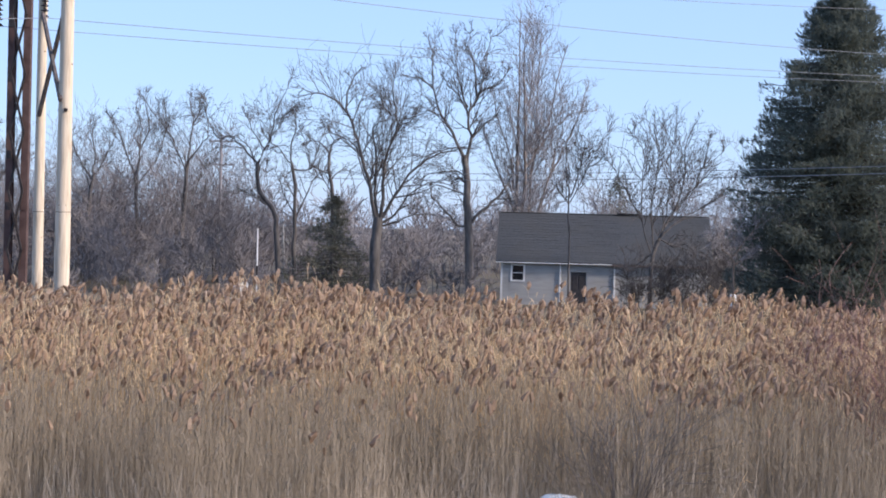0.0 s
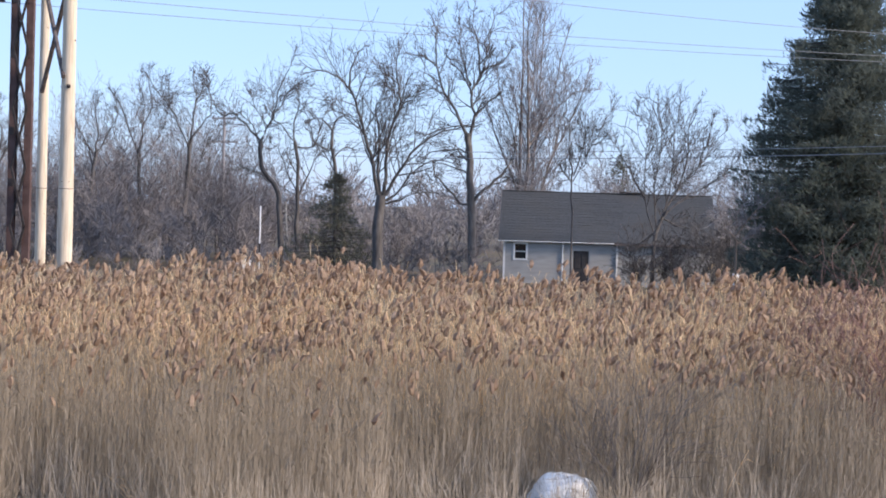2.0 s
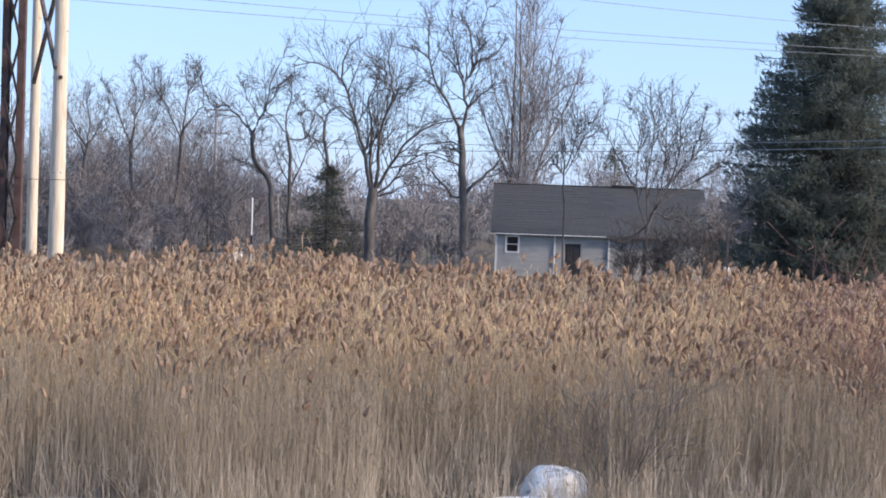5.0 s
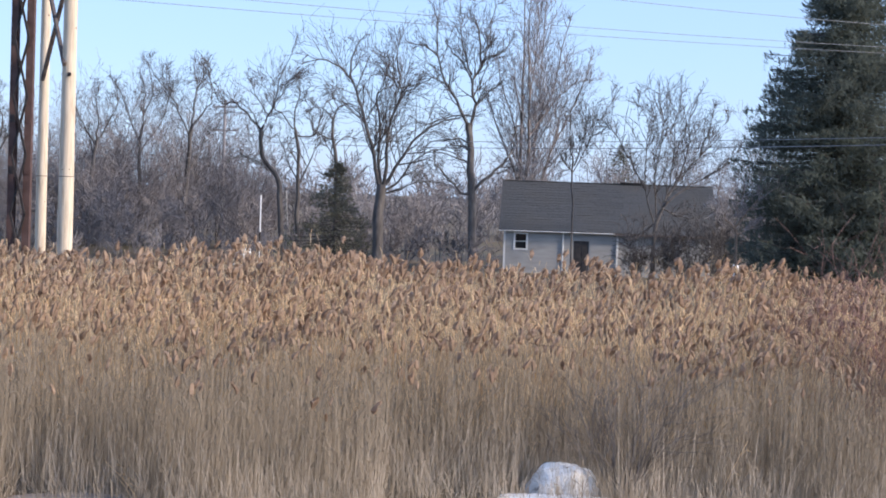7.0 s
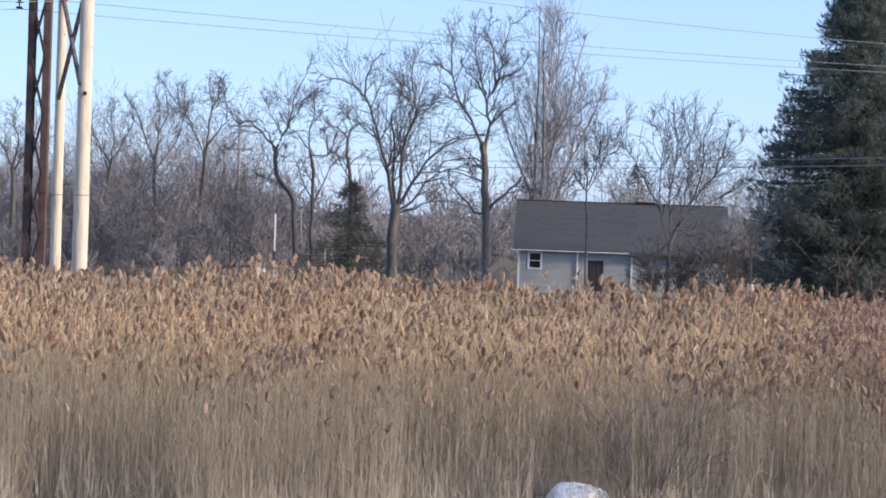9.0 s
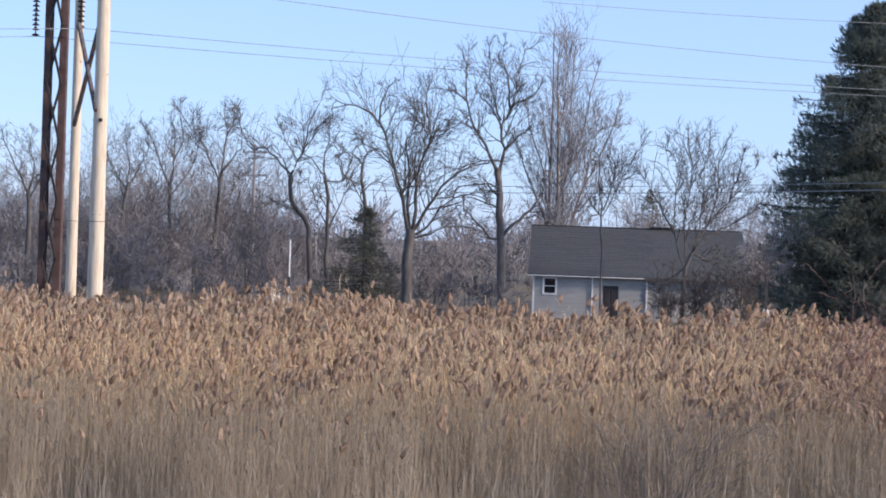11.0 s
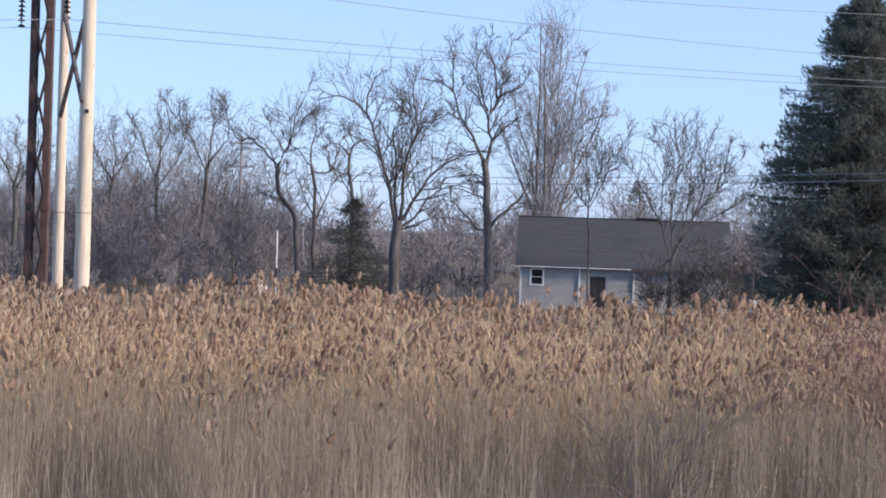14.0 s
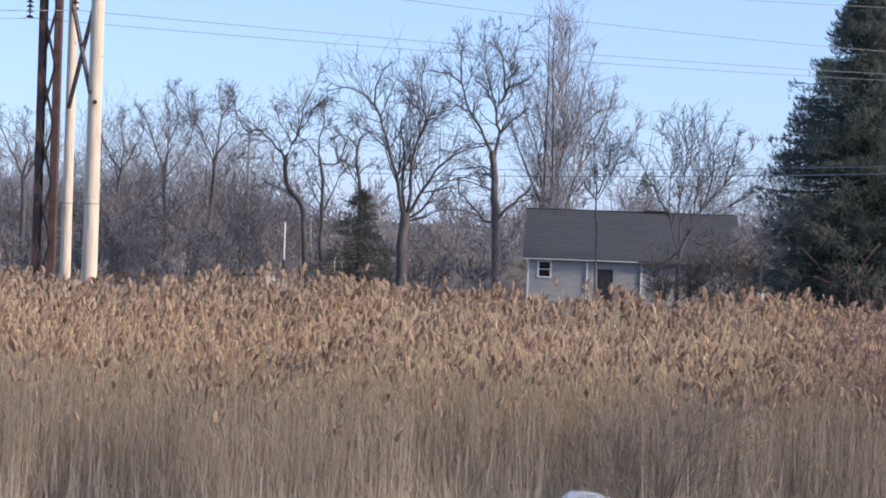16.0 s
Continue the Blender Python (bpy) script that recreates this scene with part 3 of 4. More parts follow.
def cable(a, b, sag, radius, label, steps=40):
    a, b = Vector(a), Vector(b)
    cu = bpy.data.curves.new("power_cable", "CURVE")
    cu.dimensions, cu.bevel_depth, cu.bevel_resolution = "3D", radius, 1
    sp = cu.splines.new("POLY")
    sp.points.add(steps)
    for i in range(steps + 1):
        u = i / steps
        p = a.lerp(b, u)
        sp.points[i].co = (p.x, p.y, p.z - sag * 4 * u * (1 - u), 1)
    cu.materials.append(M_WIRE)
    return tagged(new("power_cable", cu), label, "cable", "overhead cables")


cable((-13.81, 56.80, 12.41), (22.96, 74.10, 12.78), 0.20, 0.012, 'taut grey transmission cable high over the marsh')
cable((-15.66, 58.00, 12.22), (22.97, 74.10, 12.53), 0.20, 0.012, 'taut grey transmission cable high over the marsh')
cable((-9.14, 54.00, 13.47), (22.93, 74.10, 13.71), 0.30, 0.012, 'taut grey transmission cable high over the marsh')
cable((2.13, 60.00, 14.29), (24.13, 74.10, 15.84), 0.15, 0.011, 'taut grey transmission cable high over the marsh')
cable((-13.81, 56.80, 12.41), (-19.56, 48.00, 11.18), 0.05, 0.012, 'taut grey transmission cable high over the marsh')
cable((-15.66, 58.00, 12.22), (-19.96, 49.00, 11.06), 0.05, 0.012, 'taut grey transmission cable high over the marsh')
cable((-18.21, 134.80, 9.82), (20.73, 60.00, 8.50), 0.40, 0.016, 'pale roadside cable strung past the spruce')
cable((-18.21, 134.80, 9.45), (20.74, 60.00, 8.23), 0.45, 0.020, 'pale roadside cable strung past the spruce')

# ---- bare trees ----
bare_tree('crooked bare tree with wide forked limbs beside the woods', (-11.20, 112.00, 0.40), 11, dict(up=0.10, kids=(6, 5, 2), size=0.46), [
        (0.200, 0.130, (0.17, 0.97), (-0.06, 3.83), (-0.30, 5.93), (-1.21, 7.06), (-1.51, 8.39), (-1.49, 9.15)),
        (0.110, 0.030, (-1.49, 9.15), (-2.51, 10.20), (-3.29, 10.94), (-4.25, 10.99), (-4.93, 11.93), (-5.19, 13.45)),
        (0.120, 0.030, (-1.49, 9.15), (-0.98, 10.12), (-0.54, 11.09), (-0.35, 12.43), (0.26, 13.98), (0.62, 14.94)),
        (0.060, 0.020, (-0.98, 10.12), (-1.77, 11.25), (-2.18, 12.19), (-2.50, 12.95)),
        (0.060, 0.020, (-0.34, 12.05), (0.30, 12.45), (1.05, 13.04), (2.21, 12.77)),
        (0.060, 0.020, (-0.54, 11.09), (0.12, 12.06), (0.94, 12.85), (1.22, 14.19)),
        (0.070, 0.020, (-1.48, 8.77), (-2.13, 10.21), (-2.91, 11.03)),
        (0.050, 0.020, (-0.30, 5.93), (-1.47, 6.86), (-2.83, 7.40), (-3.58, 6.80)),
    ])
bare_tree('slender bare twin tree in the thicket', (-10.24, 114.00, 0.40), 12, dict(up=0.12, kids=(6, 5, 2), size=0.46), [
        (0.160, 0.100, (0.02, 0.72), (-0.05, 3.45), (-0.05, 5.20), (-0.12, 7.73), (-0.31, 9.29)),
        (0.090, 0.030, (-0.31, 9.29), (-0.42, 10.45), (-0.06, 11.82), (-0.29, 12.98)),
        (0.090, 0.030, (-0.15, 8.90), (0.91, 8.93), (1.34, 10.11), (1.70, 11.29), (2.47, 11.69)),
        (0.090, 0.030, (-0.06, 5.40), (0.64, 6.98), (1.38, 8.55), (2.15, 8.96)),
        (0.070, 0.020, (-0.31, 9.29), (-1.19, 10.24), (-1.87, 10.80), (-2.39, 11.37)),
        (0.070, 0.020, (-0.07, 5.79), (-0.92, 7.32), (-1.34, 8.48), (-2.14, 9.24)),
        (0.060, 0.020, (0.91, 8.93), (0.75, 10.48), (0.34, 11.44), (0.70, 12.62)),
    ])
bare_tree('bare tree with an arching crown behind a small spruce', (-7.84, 116.00, 0.40), 13, dict(up=0.08, kids=(6, 5, 2), size=0.46), [
        (0.170, 0.100, (0.14, 0.71), (0.03, 5.08), (-0.03, 7.25), (-0.27, 9.03), (-0.30, 10.14)),
        (0.090, 0.030, (-0.30, 10.14), (-0.83, 10.80), (-1.63, 10.98), (-2.21, 10.49)),
        (0.090, 0.030, (-0.30, 10.14), (0.03, 11.10), (0.82, 11.32), (1.47, 10.74)),
        (0.080, 0.030, (-0.18, 8.64), (-0.98, 9.01), (-1.67, 9.59), (-2.02, 10.97)),
        (0.070, 0.020, (-0.03, 7.25), (-0.57, 8.23), (-1.19, 9.21), (-1.58, 9.00)),
        (0.070, 0.020, (-0.13, 8.24), (0.60, 9.05), (1.41, 8.60), (1.24, 7.49)),
        (0.050, 0.020, (0.03, 11.10), (-0.46, 12.00), (-0.29, 12.79)),
    ])
bare_tree('broad bare shade tree with a dark ridged trunk', (-4.37, 106.00, 0.40), 14, dict(up=0.10, kids=(6, 5, 2), size=0.46), [
        (0.360, 0.300, (0.02, 0.99), (-0.00, 3.35), (0.14, 4.98), (0.16, 5.71)),
        (0.200, 0.040, (0.09, 5.34), (-0.40, 7.50), (-0.88, 9.30), (-1.39, 11.10), (-2.08, 12.52), (-3.44, 13.39), (-4.53, 13.29)),
        (0.160, 0.030, (0.12, 5.52), (-0.03, 7.33), (-0.08, 9.32), (-0.25, 11.49), (0.75, 12.24), (0.06, 13.85)),
        (0.180, 0.030, (0.27, 5.53), (0.50, 7.71), (0.57, 9.52), (1.14, 11.16), (1.10, 12.61), (0.89, 13.87), (1.12, 14.78)),
        (0.180, 0.030, (0.41, 5.71), (1.24, 7.18), (2.11, 8.47), (3.17, 9.51), (4.43, 10.05), (5.69, 10.30)),
        (0.130, 0.030, (0.42, 5.35), (1.27, 5.92), (1.97, 7.02), (3.39, 7.96), (4.85, 7.82)),
        (0.110, 0.020, (0.28, 5.24), (1.47, 5.49), (2.90, 6.03), (4.54, 5.82)),
        (0.110, 0.030, (-1.86, 12.17), (-2.00, 13.43), (-1.48, 14.53), (-0.95, 15.09)),
        (0.080, 0.020, (-0.41, 8.05), (0.09, 9.69), (0.77, 11.33), (1.30, 11.89), (2.56, 12.28)),
        (0.080, 0.020, (1.21, 11.27), (2.02, 11.91), (3.28, 12.48), (3.81, 12.86)),
        (0.070, 0.020, (-0.88, 9.30), (-1.67, 10.55), (-2.66, 10.88), (-3.39, 11.41)),
    ])
bare_tree('tall bare tree with a low crooked side limb', (1.66, 107.00, 0.40), 15, dict(up=0.14, kids=(7, 5, 2), size=0.38), [
        (0.300, 0.200, (0.17, 1.11), (0.01, 4.59), (-0.20, 6.77), (-0.21, 8.60), (-0.43, 9.88)),
        (0.160, 0.030, (-0.31, 9.51), (-1.27, 11.31), (-2.03, 12.57), (-2.62, 14.20), (-2.56, 15.84), (-2.88, 17.11)),
        (0.160, 0.030, (-0.27, 9.33), (-0.09, 11.16), (-0.27, 12.44), (0.31, 13.73), (0.65, 14.83), (0.72, 16.29), (1.30, 17.77)),
        (0.120, 0.030, (-0.27, 12.44), (-0.78, 13.52), (-1.53, 14.41), (-2.10, 15.13)),
        (0.100, 0.020, (-2.62, 14.13), (-3.37, 14.65), (-4.47, 14.88), (-4.85, 15.49)),
        (0.120, 0.020, (0.31, 13.73), (0.08, 15.55), (-0.32, 17.00), (-0.17, 18.28)),
        (0.120, 0.020, (0.07, 13.17), (0.85, 14.18), (1.75, 14.57), (2.09, 15.60)),
        (0.100, 0.020, (-0.29, 12.98), (-0.92, 14.79), (-1.12, 16.61), (-1.23, 18.07)),
        (0.100, 0.020, (-0.01, 10.80), (0.62, 11.84), (1.62, 12.49), (1.97, 13.41)),
        (0.140, 0.050, (-0.09, 5.39), (-0.75, 5.37), (-1.50, 6.19), (-2.44, 7.08), (-2.57, 7.99)),
        (0.100, 0.020, (-0.24, 7.14), (-0.88, 7.56), (-2.09, 7.89), (-3.38, 8.15)),
        (0.180, 0.050, (0.05, 5.50), (1.12, 6.63), (2.12, 7.57), (2.64, 8.68), (2.81, 9.23)),
        (0.090, 0.020, (-0.25, 8.60), (-1.20, 8.87), (-2.66, 8.61), (-3.56, 7.97)),
        (0.080, 0.020, (-0.51, 10.35), (-1.97, 10.20), (-3.23, 9.62), (-4.86, 8.85)),
    ])
bare_tree('very tall bare tree with many upright pale stems', (5.83, 126.00, 0.60), 16, dict(up=0.30, tall=0.955, kids=(6, 5, 2), size=0.30, pale=True), [
        (0.220, 0.030, (-0.25, 0.92), (-0.40, 6.52), (-0.35, 9.54), (-0.33, 13.84), (-0.34, 17.27), (-0.38, 22.00)),
        (0.240, 0.030, (0.31, 0.94), (0.16, 6.54), (0.19, 10.41), (0.12, 14.71), (-0.07, 18.57), (0.07, 21.15)),
        (0.160, 0.030, (0.74, 0.95), (0.60, 6.12), (0.83, 9.14), (1.10, 11.72), (1.21, 15.60), (1.38, 20.33), (1.48, 21.40)),
        (0.160, 0.030, (1.30, 0.96), (1.45, 6.57), (2.23, 9.60), (2.61, 11.76), (3.19, 13.93), (2.92, 16.07)),
        (0.140, 0.030, (0.73, 9.56), (1.30, 12.16), (2.12, 13.69), (2.67, 17.35), (3.45, 20.38)),
        (0.120, 0.020, (0.08, 9.55), (1.11, 11.51), (2.56, 13.48), (3.82, 14.59), (5.75, 14.94)),
        (0.120, 0.030, (2.23, 9.60), (3.25, 11.78), (4.06, 13.52), (4.85, 16.12), (5.17, 16.99)),
        (0.140, 0.030, (-0.40, 6.52), (-1.40, 8.65), (-2.43, 11.63), (-3.03, 13.12)),
        (0.120, 0.030, (-0.53, 8.24), (-0.81, 10.60), (-1.98, 14.22), (-2.24, 15.94)),
        (0.100, 0.020, (-0.39, 11.25), (-0.90, 14.25), (-1.19, 16.82)),
        (0.100, 0.020, (0.14, 12.13), (0.57, 15.58), (0.68, 19.45), (0.42, 20.94)),
    ])
bare_tree('slanting bare sapling in front of the house', (7.83, 104.00, 0.40), 17, dict(up=0.20, kids=(7, 5, 2), size=0.38), [
        (0.075, 0.050, (0.13, 1.57), (0.13, 4.06), (-0.03, 6.01), (0.04, 7.43)),
        (0.050, 0.020, (0.05, 6.90), (0.96, 8.70), (1.97, 10.68), (2.99, 12.48)),
        (0.070, 0.020, (0.04, 7.43), (-0.10, 8.67), (-0.32, 10.09), (0.00, 11.34)),
        (0.060, 0.020, (0.02, 6.90), (-0.79, 7.94), (-1.19, 9.35)),
        (0.060, 0.020, (0.11, 7.26), (0.60, 9.05), (0.73, 10.65), (0.53, 11.71)),
    ])
bare_tree('wide low bare tree with fanned limbs in front of the house', (13.00, 103.00, 0.40), 18, dict(up=0.22, kids=(7, 5, 2), size=0.38), [
        (0.150, 0.110, (-0.05, 1.56), (-0.02, 3.15), (0.16, 4.21), (0.73, 5.28)),
        (0.090, 0.020, (0.56, 4.92), (1.77, 6.01), (3.32, 6.93), (4.53, 7.84), (5.39, 8.74)),
        (0.090, 0.020, (0.63, 5.21), (1.40, 6.53), (2.43, 7.61), (3.44, 9.22), (4.63, 10.48)),
        (0.080, 0.020, (0.23, 4.21), (0.88, 6.34), (0.99, 8.45), (1.12, 10.39), (1.42, 12.16)),
        (0.070, 0.020, (0.13, 4.03), (-0.17, 5.96), (0.04, 8.43), (0.06, 10.54), (-0.34, 12.11)),
        (0.070, 0.020, (0.04, 3.68), (-0.69, 5.59), (-0.68, 8.06), (-0.71, 10.17), (-1.37, 11.38)),
        (0.090, 0.020, (1.40, 6.53), (2.05, 8.48), (2.00, 10.24), (2.65, 12.19)),
        (0.080, 0.020, (-0.70, 5.95), (-1.62, 7.68), (-2.55, 9.42), (-3.10, 10.10)),
        (0.090, 0.020, (2.43, 7.61), (3.07, 9.56), (3.38, 11.15)),
        (0.080, 0.020, (0.13, 4.03), (-0.79, 3.13), (-1.66, 2.75)),
        (0.070, 0.020, (0.57, 4.75), (1.64, 4.25), (3.04, 4.46), (4.26, 5.02)),
    ])
bare_tree('bare tree rising out of the thicket by the woods', (-20.56, 130.00, 0.40), 19, dict(up=0.12, kids=(6, 5, 2), size=0.46), [
        (0.240, 0.120, (-0.07, -0.14), (-0.06, 3.42), (0.09, 6.09), (0.25, 8.76), (0.36, 9.87)),
        (0.120, 0.030, (0.36, 9.87), (0.41, 11.42), (0.59, 12.98), (0.25, 14.30), (0.18, 15.41)),
        (0.100, 0.030, (0.25, 8.76), (-0.60, 10.95), (-1.39, 12.49), (-2.30, 13.35), (-2.90, 14.44)),
        (0.100, 0.030, (0.36, 9.87), (1.31, 11.00), (1.95, 12.13), (1.68, 13.90), (1.52, 14.91)),
        (0.080, 0.020, (0.51, 12.76), (1.24, 13.89), (1.65, 15.00)),
        (0.080, 0.020, (0.09, 6.09), (1.15, 8.34), (2.08, 10.14)),
    ])
bare_tree('bare tree with a pale trunk deep in the thicket', (-24.63, 134.00, 0.40), 20, dict(up=0.14, kids=(6, 5, 2), size=0.46), [
        (0.220, 0.120, (-0.12, -0.40), (-0.24, 4.64), (-0.40, 7.84), (-0.22, 9.68)),
        (0.110, 0.030, (-0.22, 9.68), (-0.12, 11.28), (-0.16, 13.11), (-0.55, 14.24)),
        (0.100, 0.030, (-0.19, 10.59), (0.50, 12.44), (0.27, 14.26), (-0.12, 15.40)),
        (0.100, 0.030, (-0.32, 8.30), (-1.29, 10.57), (-2.11, 12.37), (-2.83, 13.50)),
        (0.090, 0.030, (-0.27, 7.85), (1.14, 10.17), (1.78, 12.48), (1.42, 14.07)),
    ])
bare_tree('bare tree with a leaning trunk deep in the thicket', (-27.46, 128.00, 0.40), 21, dict(up=0.12, kids=(6, 5, 2), size=0.46), [
        (0.220, 0.120, (-0.20, -0.25), (-0.16, 3.69), (-0.01, 6.76), (0.25, 8.51)),
        (0.110, 0.030, (0.25, 8.51), (0.21, 10.26), (-0.04, 11.78), (0.15, 13.10)),
        (0.100, 0.030, (0.13, 8.07), (-0.87, 9.79), (-1.56, 11.09), (-2.45, 11.72)),
        (0.100, 0.030, (0.25, 8.51), (1.10, 9.85), (1.72, 11.39), (1.47, 12.70)),
    ])
bare_tree("spreading bare tree at the wood's edge behind the power line", (-34.08, 125.00, 0.40), 22, dict(up=0.10, kids=(6, 5, 2), size=0.46), [
        (0.240, 0.140, (0.02, -0.31), (0.02, 3.54), (0.08, 6.53), (-0.03, 7.60)),
        (0.120, 0.030, (-0.03, 7.60), (-0.84, 9.28), (-1.52, 10.97), (-1.97, 12.24)),
        (0.120, 0.030, (-0.03, 7.60), (0.22, 9.52), (-0.24, 11.22), (-0.06, 12.72)),
        (0.110, 0.030, (0.02, 7.17), (1.09, 8.91), (1.91, 10.64), (1.66, 12.34)),
    ])
bare_tree('pale straggling bare sapling beside the spruce', (14.50, 82.00, 0.40), 23, dict(up=0.08, kids=(9, 6, 3), size=0.40, pale=True), [
        (0.070, 0.050, (0.02, 2.27), (-0.06, 3.39), (-0.14, 4.09)),
        (0.060, 0.020, (-0.14, 4.09), (0.45, 4.95), (1.18, 5.81), (2.02, 6.03)),
        (0.060, 0.020, (-0.14, 3.95), (-0.75, 4.78), (-1.14, 5.61), (-1.08, 6.45)),
        (0.050, 0.020, (-0.14, 4.09), (-0.06, 5.07), (0.20, 5.92), (-0.10, 6.75)),
        (0.050, 0.020, (-0.10, 3.67), (0.67, 4.11), (1.36, 4.55)),
    ])

# ---- conifers ----
conifer((20.3, 85.0, 0.5), 18.1, 7.1, 31, 900, 225, M_NEEDLE, "large dense dark green spruce with ragged drooping boughs", 0.66, 0.20,
        profile=[(0.3, 5.0), (2, 5.6), (4.3, 6.0), (7.1, 5.6), (9.2, 5.0), (11.3, 4.4), (12.8, 4.15), (14.5, 2.9), (16.3, 1.65), (17.2, 0.9), (18.1, 0.1)])
conifer((-7.25, 108.0, 0.6), 7.0, 4.1, 32, 200, 55, M_NEEDLE2, "small sparse grey-green spruce standing in the thicket", 0.95, 0.20)
conifer((14.3, 135.0, 0.6), 9.7, 4.0, 33, 190, 34, M_NEEDLE2, "small brownish conifer behind the house roof", 0.9, 0.24)


# ---- far woods and thickets ----
def woods(name, spots, height, seed, label, mat, kids, r=0.05, thin=0.011):
    rng = random.Random(seed)
    out = [[], [], [], []]
    opt = dict(up=0.16, kids=kids, wander=0.20, thin=thin, ratio=(0.28, 0.52), bends=(5, 3, 2, 2))
    for x, y, h in spots:
        z = ground_height(x, y)
        for s in range(rng.choice((1, 2, 3))):
            d = Vector((rng.gauss(0, 0.18), rng.gauss(0, 0.18), 1)).normalized()
            grow(out, Vector((x + rng.gauss(0, 0.4), y, z - 0.1)), d, h * rng.uniform(0.7, 1.1), r * h / 6, 0, rng, opt)
    va, fa = tubes(out[0], 5)
    vb, fb = tubes(out[1] + out[2] + out[3], 3)
    ob = mesh_object(name, np.concatenate([va, vb]).tolist(), fa.tolist() + (fb + len(va)).tolist(), mat)
    return tagged(ob, label, "trees", kind="stuff")


def belt(n, x0, x1, y0, y1, h0, h1, seed):
    rng = random.Random(seed)
    return [(rng.uniform(x0, x1), rng.uniform(y0, y1), rng.uniform(h0, h1)) for _ in range(n)]


# distance haze here is only the lightened twig and brush colours
woods("far_woods", belt(150, -56, 56, 150, 215, 4.4, 7.4, 41), 11, 42, "distant grey belt of leafless woodland", M_HAZETWIG, (12, 5), 0.05, 0.034)
woods("thicket", belt(66, -46, -14.5, 126, 148, 5.4, 8.8, 43), 9, 44, "dense grey-brown leafless thicket under the trees", M_BRUSH, (14, 6, 1), 0.045, 0.014)
woods("thicket", belt(95, -46, 5, 113, 126, 2.4, 4.8, 45), 4, 46, "low tangled grey brush along the field's edge", M_BRUSH, (12, 5), 0.04, 0.019)
woods("thicket", belt(34, -40, 3, 100, 112, 1.3, 2.4, 52), 2, 53, "low bare scrub behind the reeds", M_BRUSH, (11, 5), 0.04, 0.016)
woods("thicket", belt(26, 11.8, 21, 99, 105, 1.8, 3.9, 47), 2, 48, "scrubby leafless bushes in front of the house", M_TWIG, (12, 6, 1), 0.04)


def sapling(spot, seed, label, kids, group):
    """A slender leafless tree grown from one to three stems."""
    x, y, h = spot
    rng = random.Random(seed)
    z = ground_height(x, y)
    root = thing("slender_tree", (x, y, z), label, "tree", group)
    out = [[], [], [], []]
    opt = dict(up=0.15, kids=kids, wander=0.16, thin=0.011, ratio=(0.30, 0.55), bends=(5, 3, 2, 2))
    for s in range(rng.choice((1, 1, 2, 3))):
        d = Vector((rng.gauss(0, 0.16), rng.gauss(0, 0.16), 1)).normalized()
        grow(out, Vector((rng.gauss(0, 0.2), 0, -0.1)), d, h * rng.uniform(0.75, 1.1), 0.008 * h, 0, rng, opt)
    v, f = tubes(out[0], 6)
    mesh_object("trunk", v.tolist(), f.tolist(), M_BARK, smooth=True, parent=root)
    v, f = tubes(out[1] + out[2] + out[3], 3)
    mesh_object("crown", v.tolist(), f.tolist(), M_HAZETWIG, parent=root, label="fine bare twigs")
    return root


for i, spot in enumerate(belt(26, -46, -15.0, 128, 150, 7.0, 10.6, 51)):
    sapling(spot, 500 + i, "slender leafless tree standing over the grey thicket", (13, 6, 3), "trees over the thicket")
for i, spot in enumerate(belt(24, 5, 26, 118, 140, 6.0, 9.5, 49)):
    sapling(spot, 600 + i, "thin leafless sapling growing beyond the house", (12, 6, 2), "saplings beyond the house")


